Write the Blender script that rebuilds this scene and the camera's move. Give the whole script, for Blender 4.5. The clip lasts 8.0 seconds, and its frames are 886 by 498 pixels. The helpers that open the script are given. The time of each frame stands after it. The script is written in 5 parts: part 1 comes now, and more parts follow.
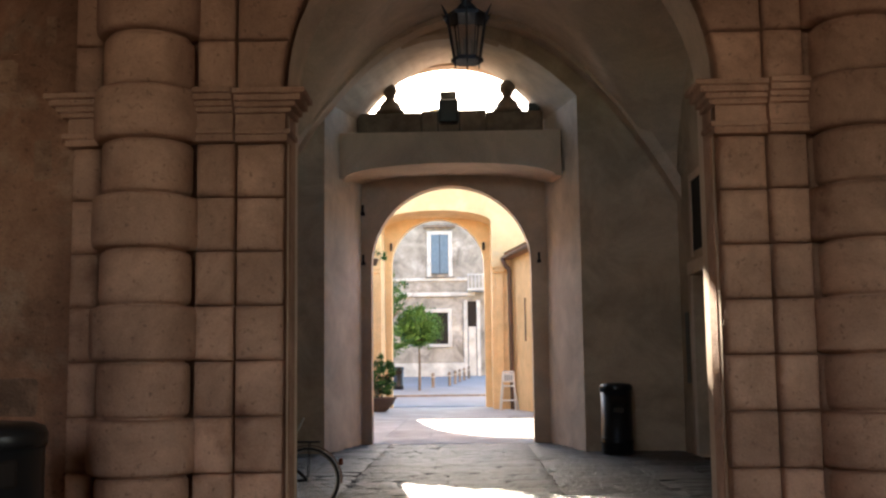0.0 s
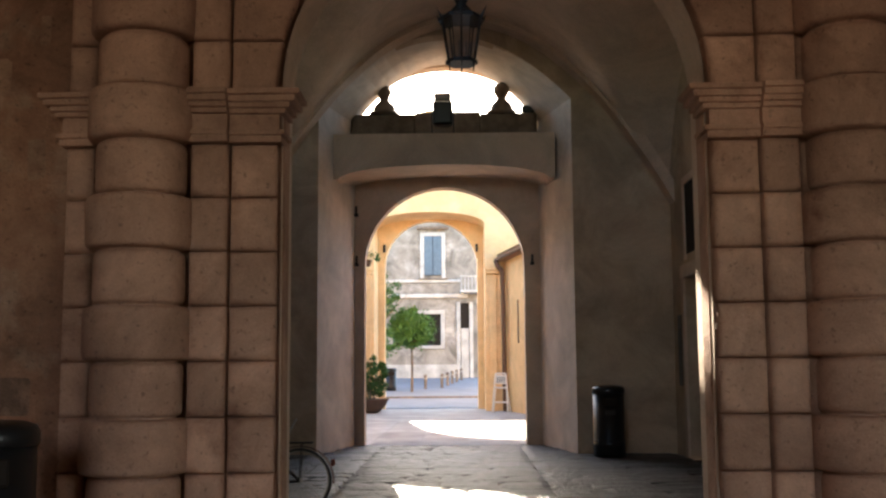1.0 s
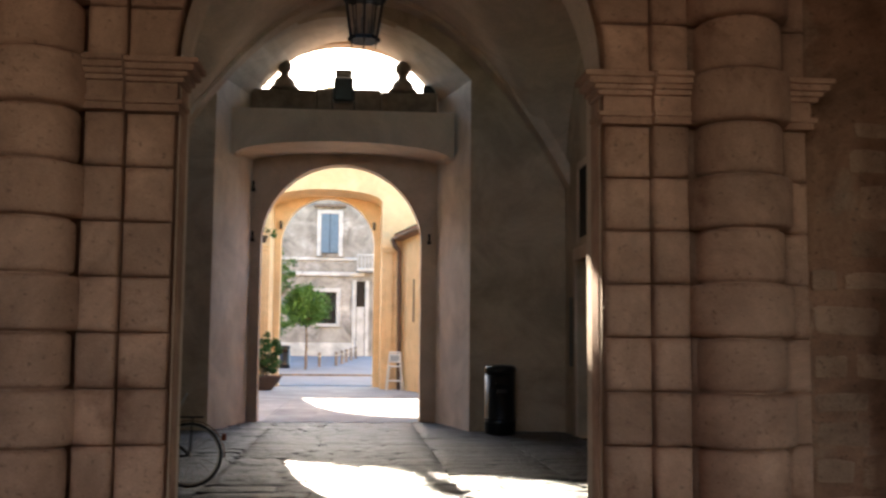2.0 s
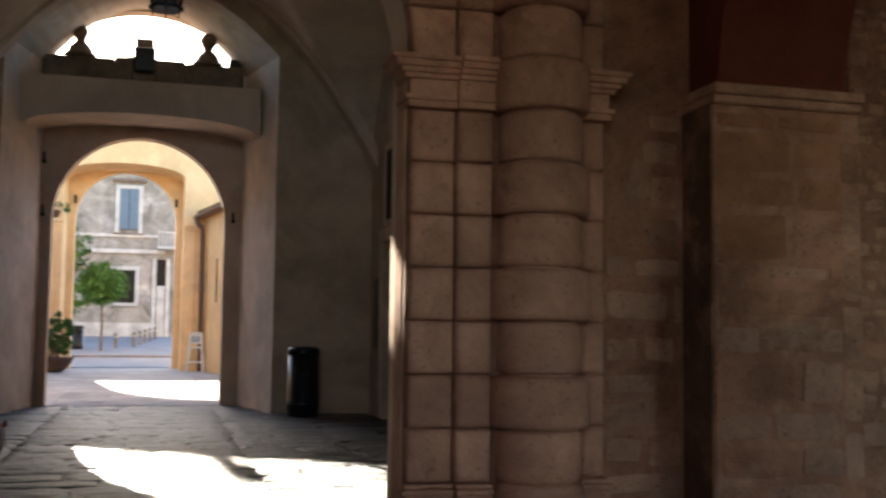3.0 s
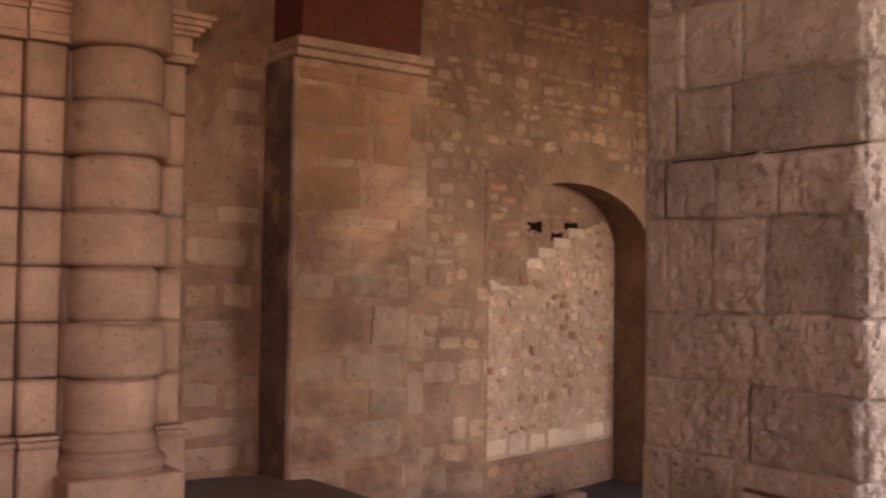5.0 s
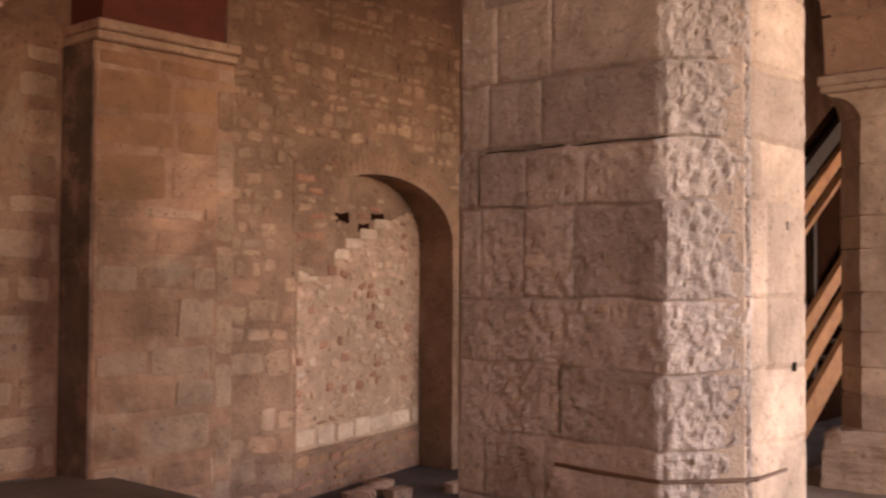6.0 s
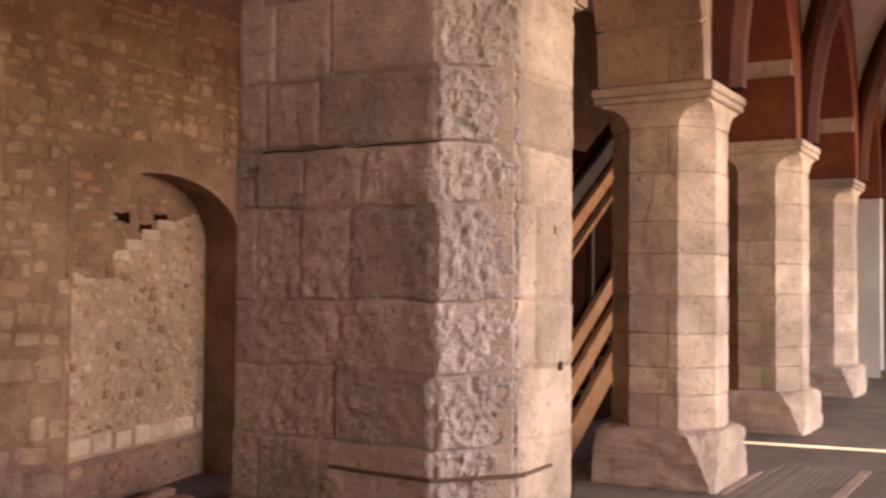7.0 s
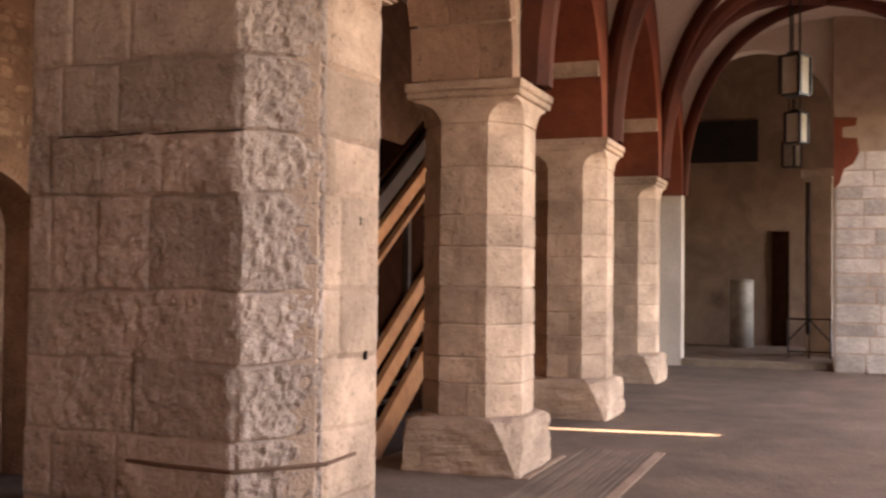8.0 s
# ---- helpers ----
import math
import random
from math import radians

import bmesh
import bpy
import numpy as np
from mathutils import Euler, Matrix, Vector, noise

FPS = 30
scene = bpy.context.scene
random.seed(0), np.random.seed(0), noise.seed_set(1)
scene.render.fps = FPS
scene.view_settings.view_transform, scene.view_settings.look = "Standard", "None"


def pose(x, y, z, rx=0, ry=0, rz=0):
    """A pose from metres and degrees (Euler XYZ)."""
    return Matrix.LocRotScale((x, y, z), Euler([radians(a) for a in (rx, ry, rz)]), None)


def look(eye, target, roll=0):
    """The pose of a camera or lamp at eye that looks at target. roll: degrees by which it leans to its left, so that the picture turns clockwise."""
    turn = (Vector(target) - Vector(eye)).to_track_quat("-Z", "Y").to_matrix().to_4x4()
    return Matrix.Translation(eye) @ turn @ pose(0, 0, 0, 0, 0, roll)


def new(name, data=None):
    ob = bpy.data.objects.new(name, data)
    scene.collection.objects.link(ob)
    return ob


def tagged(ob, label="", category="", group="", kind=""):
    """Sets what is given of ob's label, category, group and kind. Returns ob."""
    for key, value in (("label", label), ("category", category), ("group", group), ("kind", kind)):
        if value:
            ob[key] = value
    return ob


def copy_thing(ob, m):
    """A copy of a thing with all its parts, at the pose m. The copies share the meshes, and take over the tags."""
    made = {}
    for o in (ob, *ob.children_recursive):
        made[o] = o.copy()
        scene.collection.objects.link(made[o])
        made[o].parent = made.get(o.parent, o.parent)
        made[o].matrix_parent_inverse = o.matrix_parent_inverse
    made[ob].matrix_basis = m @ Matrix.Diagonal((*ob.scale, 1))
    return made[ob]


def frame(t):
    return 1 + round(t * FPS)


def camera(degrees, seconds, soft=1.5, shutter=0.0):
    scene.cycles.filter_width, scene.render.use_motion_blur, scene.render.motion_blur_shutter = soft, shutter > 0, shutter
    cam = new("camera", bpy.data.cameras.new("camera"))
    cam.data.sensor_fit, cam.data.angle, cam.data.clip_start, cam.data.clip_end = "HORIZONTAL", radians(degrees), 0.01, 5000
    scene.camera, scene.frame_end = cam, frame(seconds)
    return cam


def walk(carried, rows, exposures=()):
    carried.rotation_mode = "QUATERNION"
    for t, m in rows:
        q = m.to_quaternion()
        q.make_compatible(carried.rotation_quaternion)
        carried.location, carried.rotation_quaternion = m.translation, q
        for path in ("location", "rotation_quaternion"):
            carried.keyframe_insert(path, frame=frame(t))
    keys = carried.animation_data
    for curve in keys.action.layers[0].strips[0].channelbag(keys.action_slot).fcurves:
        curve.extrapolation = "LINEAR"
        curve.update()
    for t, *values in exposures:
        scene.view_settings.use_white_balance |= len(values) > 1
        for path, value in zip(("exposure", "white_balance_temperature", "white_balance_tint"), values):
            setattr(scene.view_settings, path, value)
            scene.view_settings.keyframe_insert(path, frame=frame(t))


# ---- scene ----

# ---------------------------------------------------------------- camera
cam = camera(45.93, 8.0, soft=2.4, shutter=0.35)
PATH = [
    (0.0, (-0.096, 0.035, 1.524), (-0.146, 2.021, 1.749), -0.7),
    (0.5, (-0.098, 0.034, 1.526), (-0.145, 2.020, 1.754), -0.6),
    (1.0, (-0.098, 0.022, 1.523), (-0.135, 2.009, 1.751), -0.4),
    (1.2, (-0.099, 0.014, 1.520), (-0.116, 2.002, 1.743), -0.3),
    (2.3, (-0.095, -0.058, 1.492), (0.160, 1.918, 1.672), 0.7),
    (2.5, (-0.092, -0.033, 1.493), (0.234, 1.933, 1.668), 0.7),
    (3.0, (-0.052, 0.040, 1.511), (0.469, 1.965, 1.668), 0.7),
    (3.5, (-0.001, 0.050, 1.526), (0.719, 1.911, 1.658), 0.8),
    (4.0, (0.045, 0.020, 1.532), (0.947, 1.803, 1.630), 0.8),
    (4.5, (0.055, -0.040, 1.524), (1.111, 1.657, 1.605), 1.0),
    (4.7, (0.040, -0.060, 1.520), (1.157, 1.596, 1.595), 1.0),
    (5.8, (-0.135, -0.022, 1.486), (1.315, 1.355, 1.540), 0.4),
    (6.0, (-0.140, -0.022, 1.483), (1.359, 1.301, 1.540), 0.3),
    (6.5, (-0.100, -0.045, 1.472), (1.513, 1.136, 1.539), 0.5),
    (7.0, (-0.065, -0.109, 1.468), (1.657, 0.906, 1.537), 0.5),
    (7.5, (-0.052, -0.168, 1.466), (1.749, 0.700, 1.531), 0.4),
    (8.0, (-0.056, -0.216, 1.458), (1.810, 0.500, 1.516), 0.6),
]
walk(cam, [(t, look(e, a, r)) for t, e, a, r in PATH],
     exposures=[(0.0, 2.85, 6500, 10), (2.3, 2.68, 6450, 9), (3.1, 2.45, 6300, 10), (3.6, 2.75, 6600, 14), (4.3, 3.95, 7200, 25), (4.7, 4.1, 7350, 29), (6.0, 4.28, 7700, 32), (7.0, 4.1, 7600, 31), (8.0, 4.0, 7500, 28)])

# ---------------------------------------------------------------- light
SUN_AZ, SUN_EL = 8.1, 21.7      # degrees left of +y, and above the horizon
world = bpy.data.worlds.new("sky")
scene.world = world
world.use_nodes = True
wn = world.node_tree
sky = wn.nodes.new("ShaderNodeTexSky")
sky.sky_type = "NISHITA"
sky.sun_disc = False
sky.sun_elevation = radians(SUN_EL)
sky.sun_rotation = radians(-SUN_AZ)
wn.nodes["Background"].inputs["Strength"].default_value = 0.15
wn.links.new(sky.outputs["Color"], wn.nodes["Background"].inputs["Color"])

sun = new("sun", bpy.data.lights.new("sun", "SUN"))
sun.data.energy, sun.data.angle, sun.data.color = 5.0, radians(0.5), (1.0, 0.86, 0.68)
a, e = radians(SUN_AZ), radians(SUN_EL)
toward = Vector((-math.sin(a) * math.cos(e), math.cos(a) * math.cos(e), math.sin(e)))
sun.matrix_world = look(toward * 60, (0, 0, 0))


def area(name, at, to, w, h, power, color):
    ob = new(name, bpy.data.lights.new(name, "AREA"))
    ob.data.shape, ob.data.size, ob.data.size_y = "RECTANGLE", w, h
    ob.data.energy, ob.data.color = power, color
    ob.matrix_world = look(at, to)
    return ob


# daylight of the sunny courtyard, in the arcade openings behind the camera
for x, w, power in ((5.7, 2.9, 7.2), (9.5, 2.2, 4.8), (13.2, 2.9, 6.0), (16.9, 2.3, 5.2)):
    area("courtyard_daylight", (x, -2.75, 2.1), (x - 4.6, 5, 0.4), w, 2.4, power, (1.0, 0.74, 0.58))
# added fill lamp in an unseen opening, brightens hall and portal
area("hall_daylight", (-2.9, -5.4, 3.9), (-1.6, 7, 0.8), 3.4, 2.0, 15.5, (1.0, 0.77, 0.62))

area("room_daylight", (21.4, -3.05, 2.2), (21.4, 3, 1.8), 1.8, 2.6, 4.8, (1.0, 0.86, 0.72))

# ---------------------------------------------------------------- helpers
def part(name, bm, material, parent=None, label="", smooth=False):
    me = bpy.data.meshes.new(name)
    bm.normal_update()
    bm.to_mesh(me)
    bm.free()
    me.materials.append(material)
    if smooth:
        for p in me.polygons:
            p.use_smooth = True
    ob = new(name, me)
    if parent is not None:
        ob.parent = parent
    if label:
        tagged(ob, label)
    return ob


def thing(name, label, category, at=(0, 0, 0), group="", kind=""):
    ob = new(name)
    ob.location = at
    return tagged(ob, label, category, group, kind)


def box(bm, x0, x1, y0, y1, z0, z1, bevel=0.0, seg=1):
    m = Matrix.LocRotScale(((x0 + x1) / 2, (y0 + y1) / 2, (z0 + z1) / 2), None, (abs(x1 - x0), abs(y1 - y0), abs(z1 - z0)))
    r = bmesh.ops.create_cube(bm, size=1, matrix=m)
    if bevel:
        es = list({ed for v in r["verts"] for ed in v.link_edges})
        bmesh.ops.bevel(bm, geom=es, offset=bevel, segments=seg, affect="EDGES", profile=0.5)
    return bm


def boxes(*dims, bevel=0.0):
    bm = bmesh.new()
    for d in dims:
        box(bm, *d, bevel=bevel)
    return bm


def rod(bm, p, q, r, n=10, r2=None):
    p, q = Vector(p), Vector(q)
    m = Matrix.Translation((p + q) / 2) @ (q - p).to_track_quat("Z", "Y").to_matrix().to_4x4()
    bmesh.ops.create_cone(bm, cap_ends=True, segments=n, radius1=r, radius2=r if r2 is None else r2, depth=(q - p).length, matrix=m)
    return bm


def lathe(bm, profile, n=24, at=(0, 0, 0), a0=0.0, a1=360.0, z_axis=True):
    """Turn (radius, height) pairs about an upright axis."""
    full = abs(a1 - a0) >= 359.9
    cols = n if full else n + 1
    rings = []
    for r, z in profile:
        rings.append([bm.verts.new((at[0] + r * math.cos(radians(a0 + (a1 - a0) * k / n)), at[1] + r * math.sin(radians(a0 + (a1 - a0) * k / n)), at[2] + z)) for k in range(cols)])
    for lo, hi in zip(rings, rings[1:]):
        for k in range(n):
            k2 = (k + 1) % cols
            bm.faces.new((lo[k], lo[k2], hi[k2], hi[k]))
    if full:
        bm.faces.new(rings[0][::-1])
        bm.faces.new(rings[-1])
    return bm


def prism(bm, outline, axis, lo, hi):
    """A solid from an outline of (u, v) pairs, drawn out along an axis: y takes (x, z), x takes (y, z), z takes (x, y)."""
    def p(u, v, w):
        return {"y": (u, w, v), "x": (w, u, v), "z": (u, v, w)}[axis]
    A = [bm.verts.new(p(u, v, lo)) for u, v in outline]
    B = [bm.verts.new(p(u, v, hi)) for u, v in outline]
    fa, fb = bm.faces.new(A), bm.faces.new(B[::-1])
    n = len(A)
    for k in range(n):
        bm.faces.new((A[k], B[k], B[(k + 1) % n], A[(k + 1) % n]))
    bmesh.ops.recalc_face_normals(bm, faces=list({f for v in A + B for f in v.link_faces}))
    return bm


def arch_line(c, r, zs, n=24, rise=None, a0=0.0, a1=180.0):
    rise = r if rise is None else rise
    return [(c + r * math.cos(radians(a0 + (a1 - a0) * k / n)), zs + rise * math.sin(radians(a0 + (a1 - a0) * k / n))) for k in range(n + 1)]


def arched_wall(bm, axis, lo, hi, u0, u1, z0, z1, c, r, zs, rise=None, sill=None, n=24):
    """A wall with one arched opening through it; sill: the opening's lower edge, or down to the ground."""
    arc = arch_line(c, r, zs, n, rise)
    if sill is None:
        out = [(u0, z0), (u0, z1), (u1, z1), (u1, z0), (c + r, z0)] + arc + [(c - r, z0)]
        return prism(bm, out, axis, lo, hi)
    prism(bm, [(u0, z0), (u0, sill), (u1, sill), (u1, z0)], axis, lo, hi)
    out = [(u0, sill), (u0, z1), (u1, z1), (u1, sill), (c + r, sill)] + arc + [(c - r, sill)]
    return prism(bm, out, axis, lo, hi)


# ---------------------------------------------------------------- materials
def material(name, base, dark, scale=3.0, rough=0.85, bump=0.3, grain=60.0, spread=0.12, metal=0.0, third=None, third_scale=0.8, third_at=0.55, spec=0.3, bump_mid=0.0, stain=0.0, pits=0.0):
    """Base and darker tone mixed in patches, fine grain in tone and relief, and a different shade from piece to piece."""
    m = bpy.data.materials.new(name)
    m.use_nodes = True
    nt, N, L = m.node_tree, m.node_tree.nodes, m.node_tree.links
    b = N["Principled BSDF"]
    b.inputs["Roughness"].default_value, b.inputs["Metallic"].default_value = rough, metal
    b.inputs["Specular IOR Level"].default_value = spec
    geo, info = N.new("ShaderNodeNewGeometry"), N.new("ShaderNodeObjectInfo")

    def tex(sc, detail=6.0, r=0.6):
        t = N.new("ShaderNodeTexNoise")
        t.inputs["Scale"].default_value, t.inputs["Detail"].default_value, t.inputs["Roughness"].default_value = sc, detail, r
        L.new(geo.outputs["Position"], t.inputs["Vector"])
        return t

    def ramp(src, lo, hi):
        r = N.new("ShaderNodeMapRange")
        r.inputs["From Min"].default_value, r.inputs["From Max"].default_value = lo, hi
        L.new(src, r.inputs["Value"])
        return r.outputs["Result"]

    def mix(fac, x, y, mode="MIX"):
        n = N.new("ShaderNodeMix")
        n.data_type, n.blend_type = "RGBA", mode
        for k, v in ((0, fac), (6, x), (7, y)):
            if isinstance(v, (int, float)):
                n.inputs[k].default_value = v
            elif isinstance(v, tuple):
                n.inputs[k].default_value = (*v, 1)
            else:
                L.new(v, n.inputs[k])
        return n.outputs[2]

    big, fine = tex(scale), tex(grain, 3.0)
    col = mix(ramp(big.outputs["Fac"], 0.35, 0.68), base, dark)
    if third:
        col = mix(ramp(tex(third_scale, 8.0, 0.65).outputs["Fac"], third_at, third_at + 0.13), col, third)
    value = N.new("ShaderNodeHueSaturation")
    L.new(col, value.inputs["Color"])
    add = N.new("ShaderNodeMath")
    add.operation = "ADD"
    soft_ = N.new("ShaderNodeMapRange")
    soft_.inputs["To Min"].default_value, soft_.inputs["To Max"].default_value = 0.28, 0.72
    L.new(fine.outputs["Fac"], soft_.inputs["Value"])
    L.new(soft_.outputs["Result"], add.inputs[0])
    add.inputs[1].default_value = 0.5
    rnd = N.new("ShaderNodeMapRange")
    rnd.inputs["To Min"].default_value, rnd.inputs["To Max"].default_value = 1 - spread, 1 + spread
    L.new(info.outputs["Random"], rnd.inputs["Value"])
    mul = N.new("ShaderNodeMath")
    mul.operation = "MULTIPLY"
    L.new(add.outputs[0], mul.inputs[0])
    L.new(rnd.outputs["Result"], mul.inputs[1])
    last = mul.outputs[0]
    if stain:
        st = tex(0.95, 9.0, 0.72)
        st.inputs["Distortion"].default_value = 0.6
        sr = N.new("ShaderNodeMapRange")
        for nm, vv in (("From Min", 0.36), ("From Max", 0.66), ("To Min", 1 - stain), ("To Max", 1 + 0.45 * stain)):
            sr.inputs[nm].default_value = vv
        L.new(st.outputs["Fac"], sr.inputs["Value"])
        m2 = N.new("ShaderNodeMath")
        m2.operation = "MULTIPLY"
        L.new(last, m2.inputs[0])
        L.new(sr.outputs["Result"], m2.inputs[1])
        last = m2.outputs[0]
    if pits:
        pt = tex(24.0, 4.0, 0.55)
        pr = N.new("ShaderNodeMapRange")
        for nm, vv in (("From Min", 0.60), ("From Max", 0.72), ("To Min", 1.0), ("To Max", 1 - pits)):
            pr.inputs[nm].default_value = vv
        L.new(pt.outputs["Fac"], pr.inputs["Value"])
        m3 = N.new("ShaderNodeMath")
        m3.operation = "MULTIPLY"
        L.new(last, m3.inputs[0])
        L.new(pr.outputs["Result"], m3.inputs[1])
        last = m3.outputs[0]
    L.new(last, value.inputs["Value"])
    L.new(value.outputs["Color"], b.inputs["Base Color"])
    bp = N.new("ShaderNodeBump")
    bp.inputs["Strength"].default_value, bp.inputs["Distance"].default_value = bump, 0.02
    if bump_mid:
        both = N.new("ShaderNodeMath")
        both.operation = "MULTIPLY_ADD"
        L.new(tex(bump_mid, 4.0).outputs["Fac"], both.inputs[0])
        both.inputs[1].default_value = 2.5
        L.new(fine.outputs["Fac"], both.inputs[2])
        L.new(both.outputs[0], bp.inputs["Height"])
    else:
        L.new(fine.outputs["Fac"], bp.inputs["Height"])
    L.new(bp.outputs["Normal"], b.inputs["Normal"])
    return m


def plain(name, color, rough=0.5, metal=0.0, spec=0.5):
    return material(name, color, tuple(c * 0.8 for c in color), 9.0, rough, 0.08, 90.0, 0.0, metal, spec=spec)


M_rustic = material("rusticated_stone", (0.49, 0.287, 0.193), (0.375, 0.212, 0.14), 2.2, 0.9, 0.35, 70, 0.16, third=(0.28, 0.145, 0.092), third_scale=1.9, third_at=0.58, bump_mid=14, stain=0.36, pits=0.42)
M_plaster_pass = material("passage_plaster", (0.68, 0.52, 0.385), (0.60, 0.45, 0.33), 0.7, 0.92, 0.2, 40, 0.0, third=(0.50, 0.37, 0.265), third_scale=0.5, third_at=0.6, stain=0.22)
# darker copy of the passage plaster, with the walls' shade in its colour
M_plaster_shaded = material("shaded_passage_plaster", (0.54, 0.41, 0.285), (0.46, 0.345, 0.235), 0.7, 0.93, 0.2, 40, 0.0, third=(0.33, 0.24, 0.16), third_scale=0.5, third_at=0.6, stain=0.3)
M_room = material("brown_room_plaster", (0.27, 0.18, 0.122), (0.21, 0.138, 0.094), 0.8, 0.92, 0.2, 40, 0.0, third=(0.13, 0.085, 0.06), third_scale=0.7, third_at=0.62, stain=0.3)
M_old_wall = material("old_plastered_wall", (0.38, 0.203, 0.124), (0.27, 0.134, 0.08), 1.9, 0.95, 0.5, 50, 0.14, third=(0.43, 0.277, 0.188), third_scale=1.5, third_at=0.54, bump_mid=11, stain=0.48, pits=0.5)
M_plaster_old = material("greyed_old_plaster", (0.43, 0.265, 0.176), (0.32, 0.186, 0.12), 2.5, 0.95, 0.45, 50, 0.16, third=(0.25, 0.145, 0.09), third_scale=2.4, third_at=0.57, bump_mid=12, stain=0.38, pits=0.5)
M_ochre = material("orange_stained_plaster", (0.33, 0.165, 0.085), (0.26, 0.13, 0.07), 2.5, 0.95, 0.3, 50, 0.10, stain=0.35, pits=0.3)
M_rubble = material("rubble_stone", (0.40, 0.24, 0.152), (0.28, 0.155, 0.096), 6.0, 0.95, 0.6, 60, 0.22, third=(0.34, 0.17, 0.095), third_scale=3.2, third_at=0.60, bump_mid=22, stain=0.38, pits=0.6)
M_mortar = material("old_mortar", (0.305, 0.168, 0.104), (0.222, 0.118, 0.072), 3.0, 0.97, 0.6, 70, 0.0, bump_mid=25, stain=0.38, pits=0.55)
M_brick = material("red_brick", (0.36, 0.165, 0.098), (0.27, 0.118, 0.07), 5.0, 0.95, 0.4, 80, 0.2, bump_mid=30, stain=0.3, pits=0.4)
M_pillar = material("hewn_limestone", (0.52, 0.365, 0.255), (0.40, 0.272, 0.186), 3.0, 0.92, 0.4, 60, 0.20, third=(0.33, 0.225, 0.155), third_scale=1.6, third_at=0.57, bump_mid=18, stain=0.40, pits=0.45)
M_rough_pillar = material("chiselled_limestone", (0.475, 0.367, 0.292), (0.335, 0.253, 0.20), 3.0, 0.95, 0.5, 45, 0.18, third=(0.27, 0.195, 0.147), third_scale=1.5, third_at=0.55, bump_mid=16, stain=0.38, pits=0.35)
M_pillar_joint = material("limestone_joint", (0.41, 0.29, 0.205), (0.30, 0.205, 0.145), 4.0, 0.97, 0.5, 60, 0.0)
M_iron = material("dark_iron", (0.035, 0.03, 0.028), (0.02, 0.018, 0.017), 12.0, 0.55, 0.2, 80, 0.0, metal=0.7)
M_black = material("black_painted_metal", (0.009, 0.010, 0.011), (0.015, 0.015, 0.015), 5.0, 0.32, 0.05, 60, 0.0, spec=0.35)
M_wood = material("orange_brown_wood", (0.36, 0.155, 0.06), (0.24, 0.09, 0.034), 6.0, 0.6, 0.2, 60, 0.15)
M_wood_dark = material("dark_wood", (0.045, 0.022, 0.012), (0.025, 0.013, 0.008), 6.0, 0.6, 0.2, 60, 0.15)
M_leaf = material("green_leaves", (0.05, 0.13, 0.025), (0.03, 0.085, 0.015), 3.0, 0.6, 0.1, 30, 0.2)
M_bark = material("grey_bark", (0.16, 0.12, 0.09), (0.10, 0.08, 0.06), 8.0, 0.9, 0.5, 40, 0.1)
M_shutter = material("blue_grey_shutter_paint", (0.14, 0.20, 0.26), (0.10, 0.15, 0.20), 6.0, 0.7, 0.1, 40, 0.05)
M_dark = material("dark_room_interior", (0.020, 0.014, 0.010), (0.014, 0.010, 0.007), 3.0, 0.9, 0.1, 30, 0.0)
M_tile = material("clay_roof_tile", (0.30, 0.17, 0.10), (0.22, 0.12, 0.07), 4.0, 0.9, 0.3, 40, 0.2)
M_copper = material("brown_drainpipe", (0.14, 0.07, 0.04), (0.09, 0.05, 0.03), 4.0, 0.6, 0.1, 40, 0.0)
M_terracotta = material("dark_planter_bowl", (0.12, 0.07, 0.05), (0.08, 0.05, 0.035), 5.0, 0.8, 0.2, 40, 0.0)
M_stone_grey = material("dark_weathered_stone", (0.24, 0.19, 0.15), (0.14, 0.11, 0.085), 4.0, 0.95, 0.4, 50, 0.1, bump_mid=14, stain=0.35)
M_infill = material("pale_infill_rubble", (0.58, 0.355, 0.235), (0.45, 0.262, 0.166), 7.0, 0.95, 0.7, 60, 0.14, third=(0.41, 0.205, 0.12), third_scale=5.0, third_at=0.57, bump_mid=20, stain=0.3, pits=0.6)
# dark tone that holds the shade of the buttress side, and one dark stone
M_shade_and_stone = material("shade_and_dark_stone", (0.17, 0.10, 0.066), (0.075, 0.045, 0.031), 2.2, 0.97, 0.5, 50, 0.0, third=(0.30, 0.17, 0.11), third_scale=2.4, third_at=0.52, bump_mid=12, stain=0.4)
M_step = material("pale_stone_block", (0.57, 0.39, 0.275), (0.48, 0.31, 0.21), 5.0, 0.95, 0.4, 60, 0.12, bump_mid=18, stain=0.2, pits=0.3)
# near-black that paints deep shade: behind the stair, in holes and the doorway
M_shade_black = material("near_black_shade", (0.022, 0.008, 0.004), (0.013, 0.005, 0.003), 6.0, 0.95, 0.1, 40, 0.0, spec=0.0)
M_jamb = material("pale_jamb_stone", (0.72, 0.63, 0.52), (0.60, 0.52, 0.42), 3.0, 0.9, 0.3, 50, 0.1, stain=0.25)
M_pier_grey = material("grey_ashlar", (0.57, 0.485, 0.41), (0.42, 0.355, 0.30), 2.5, 0.92, 0.5, 50, 0.24, third=(0.66, 0.59, 0.52), third_scale=2.2, third_at=0.58, bump_mid=14, stain=0.35, pits=0.4)
# lighter, greyer copy of the passage plaster, with skylight put into the colour
M_plaster_skylit = material("skylit_passage_plaster", (0.74, 0.66, 0.57), (0.64, 0.56, 0.48), 0.8, 0.92, 0.2, 40, 0.0, third=(0.46, 0.395, 0.33), third_scale=0.7, third_at=0.6, stain=0.25)
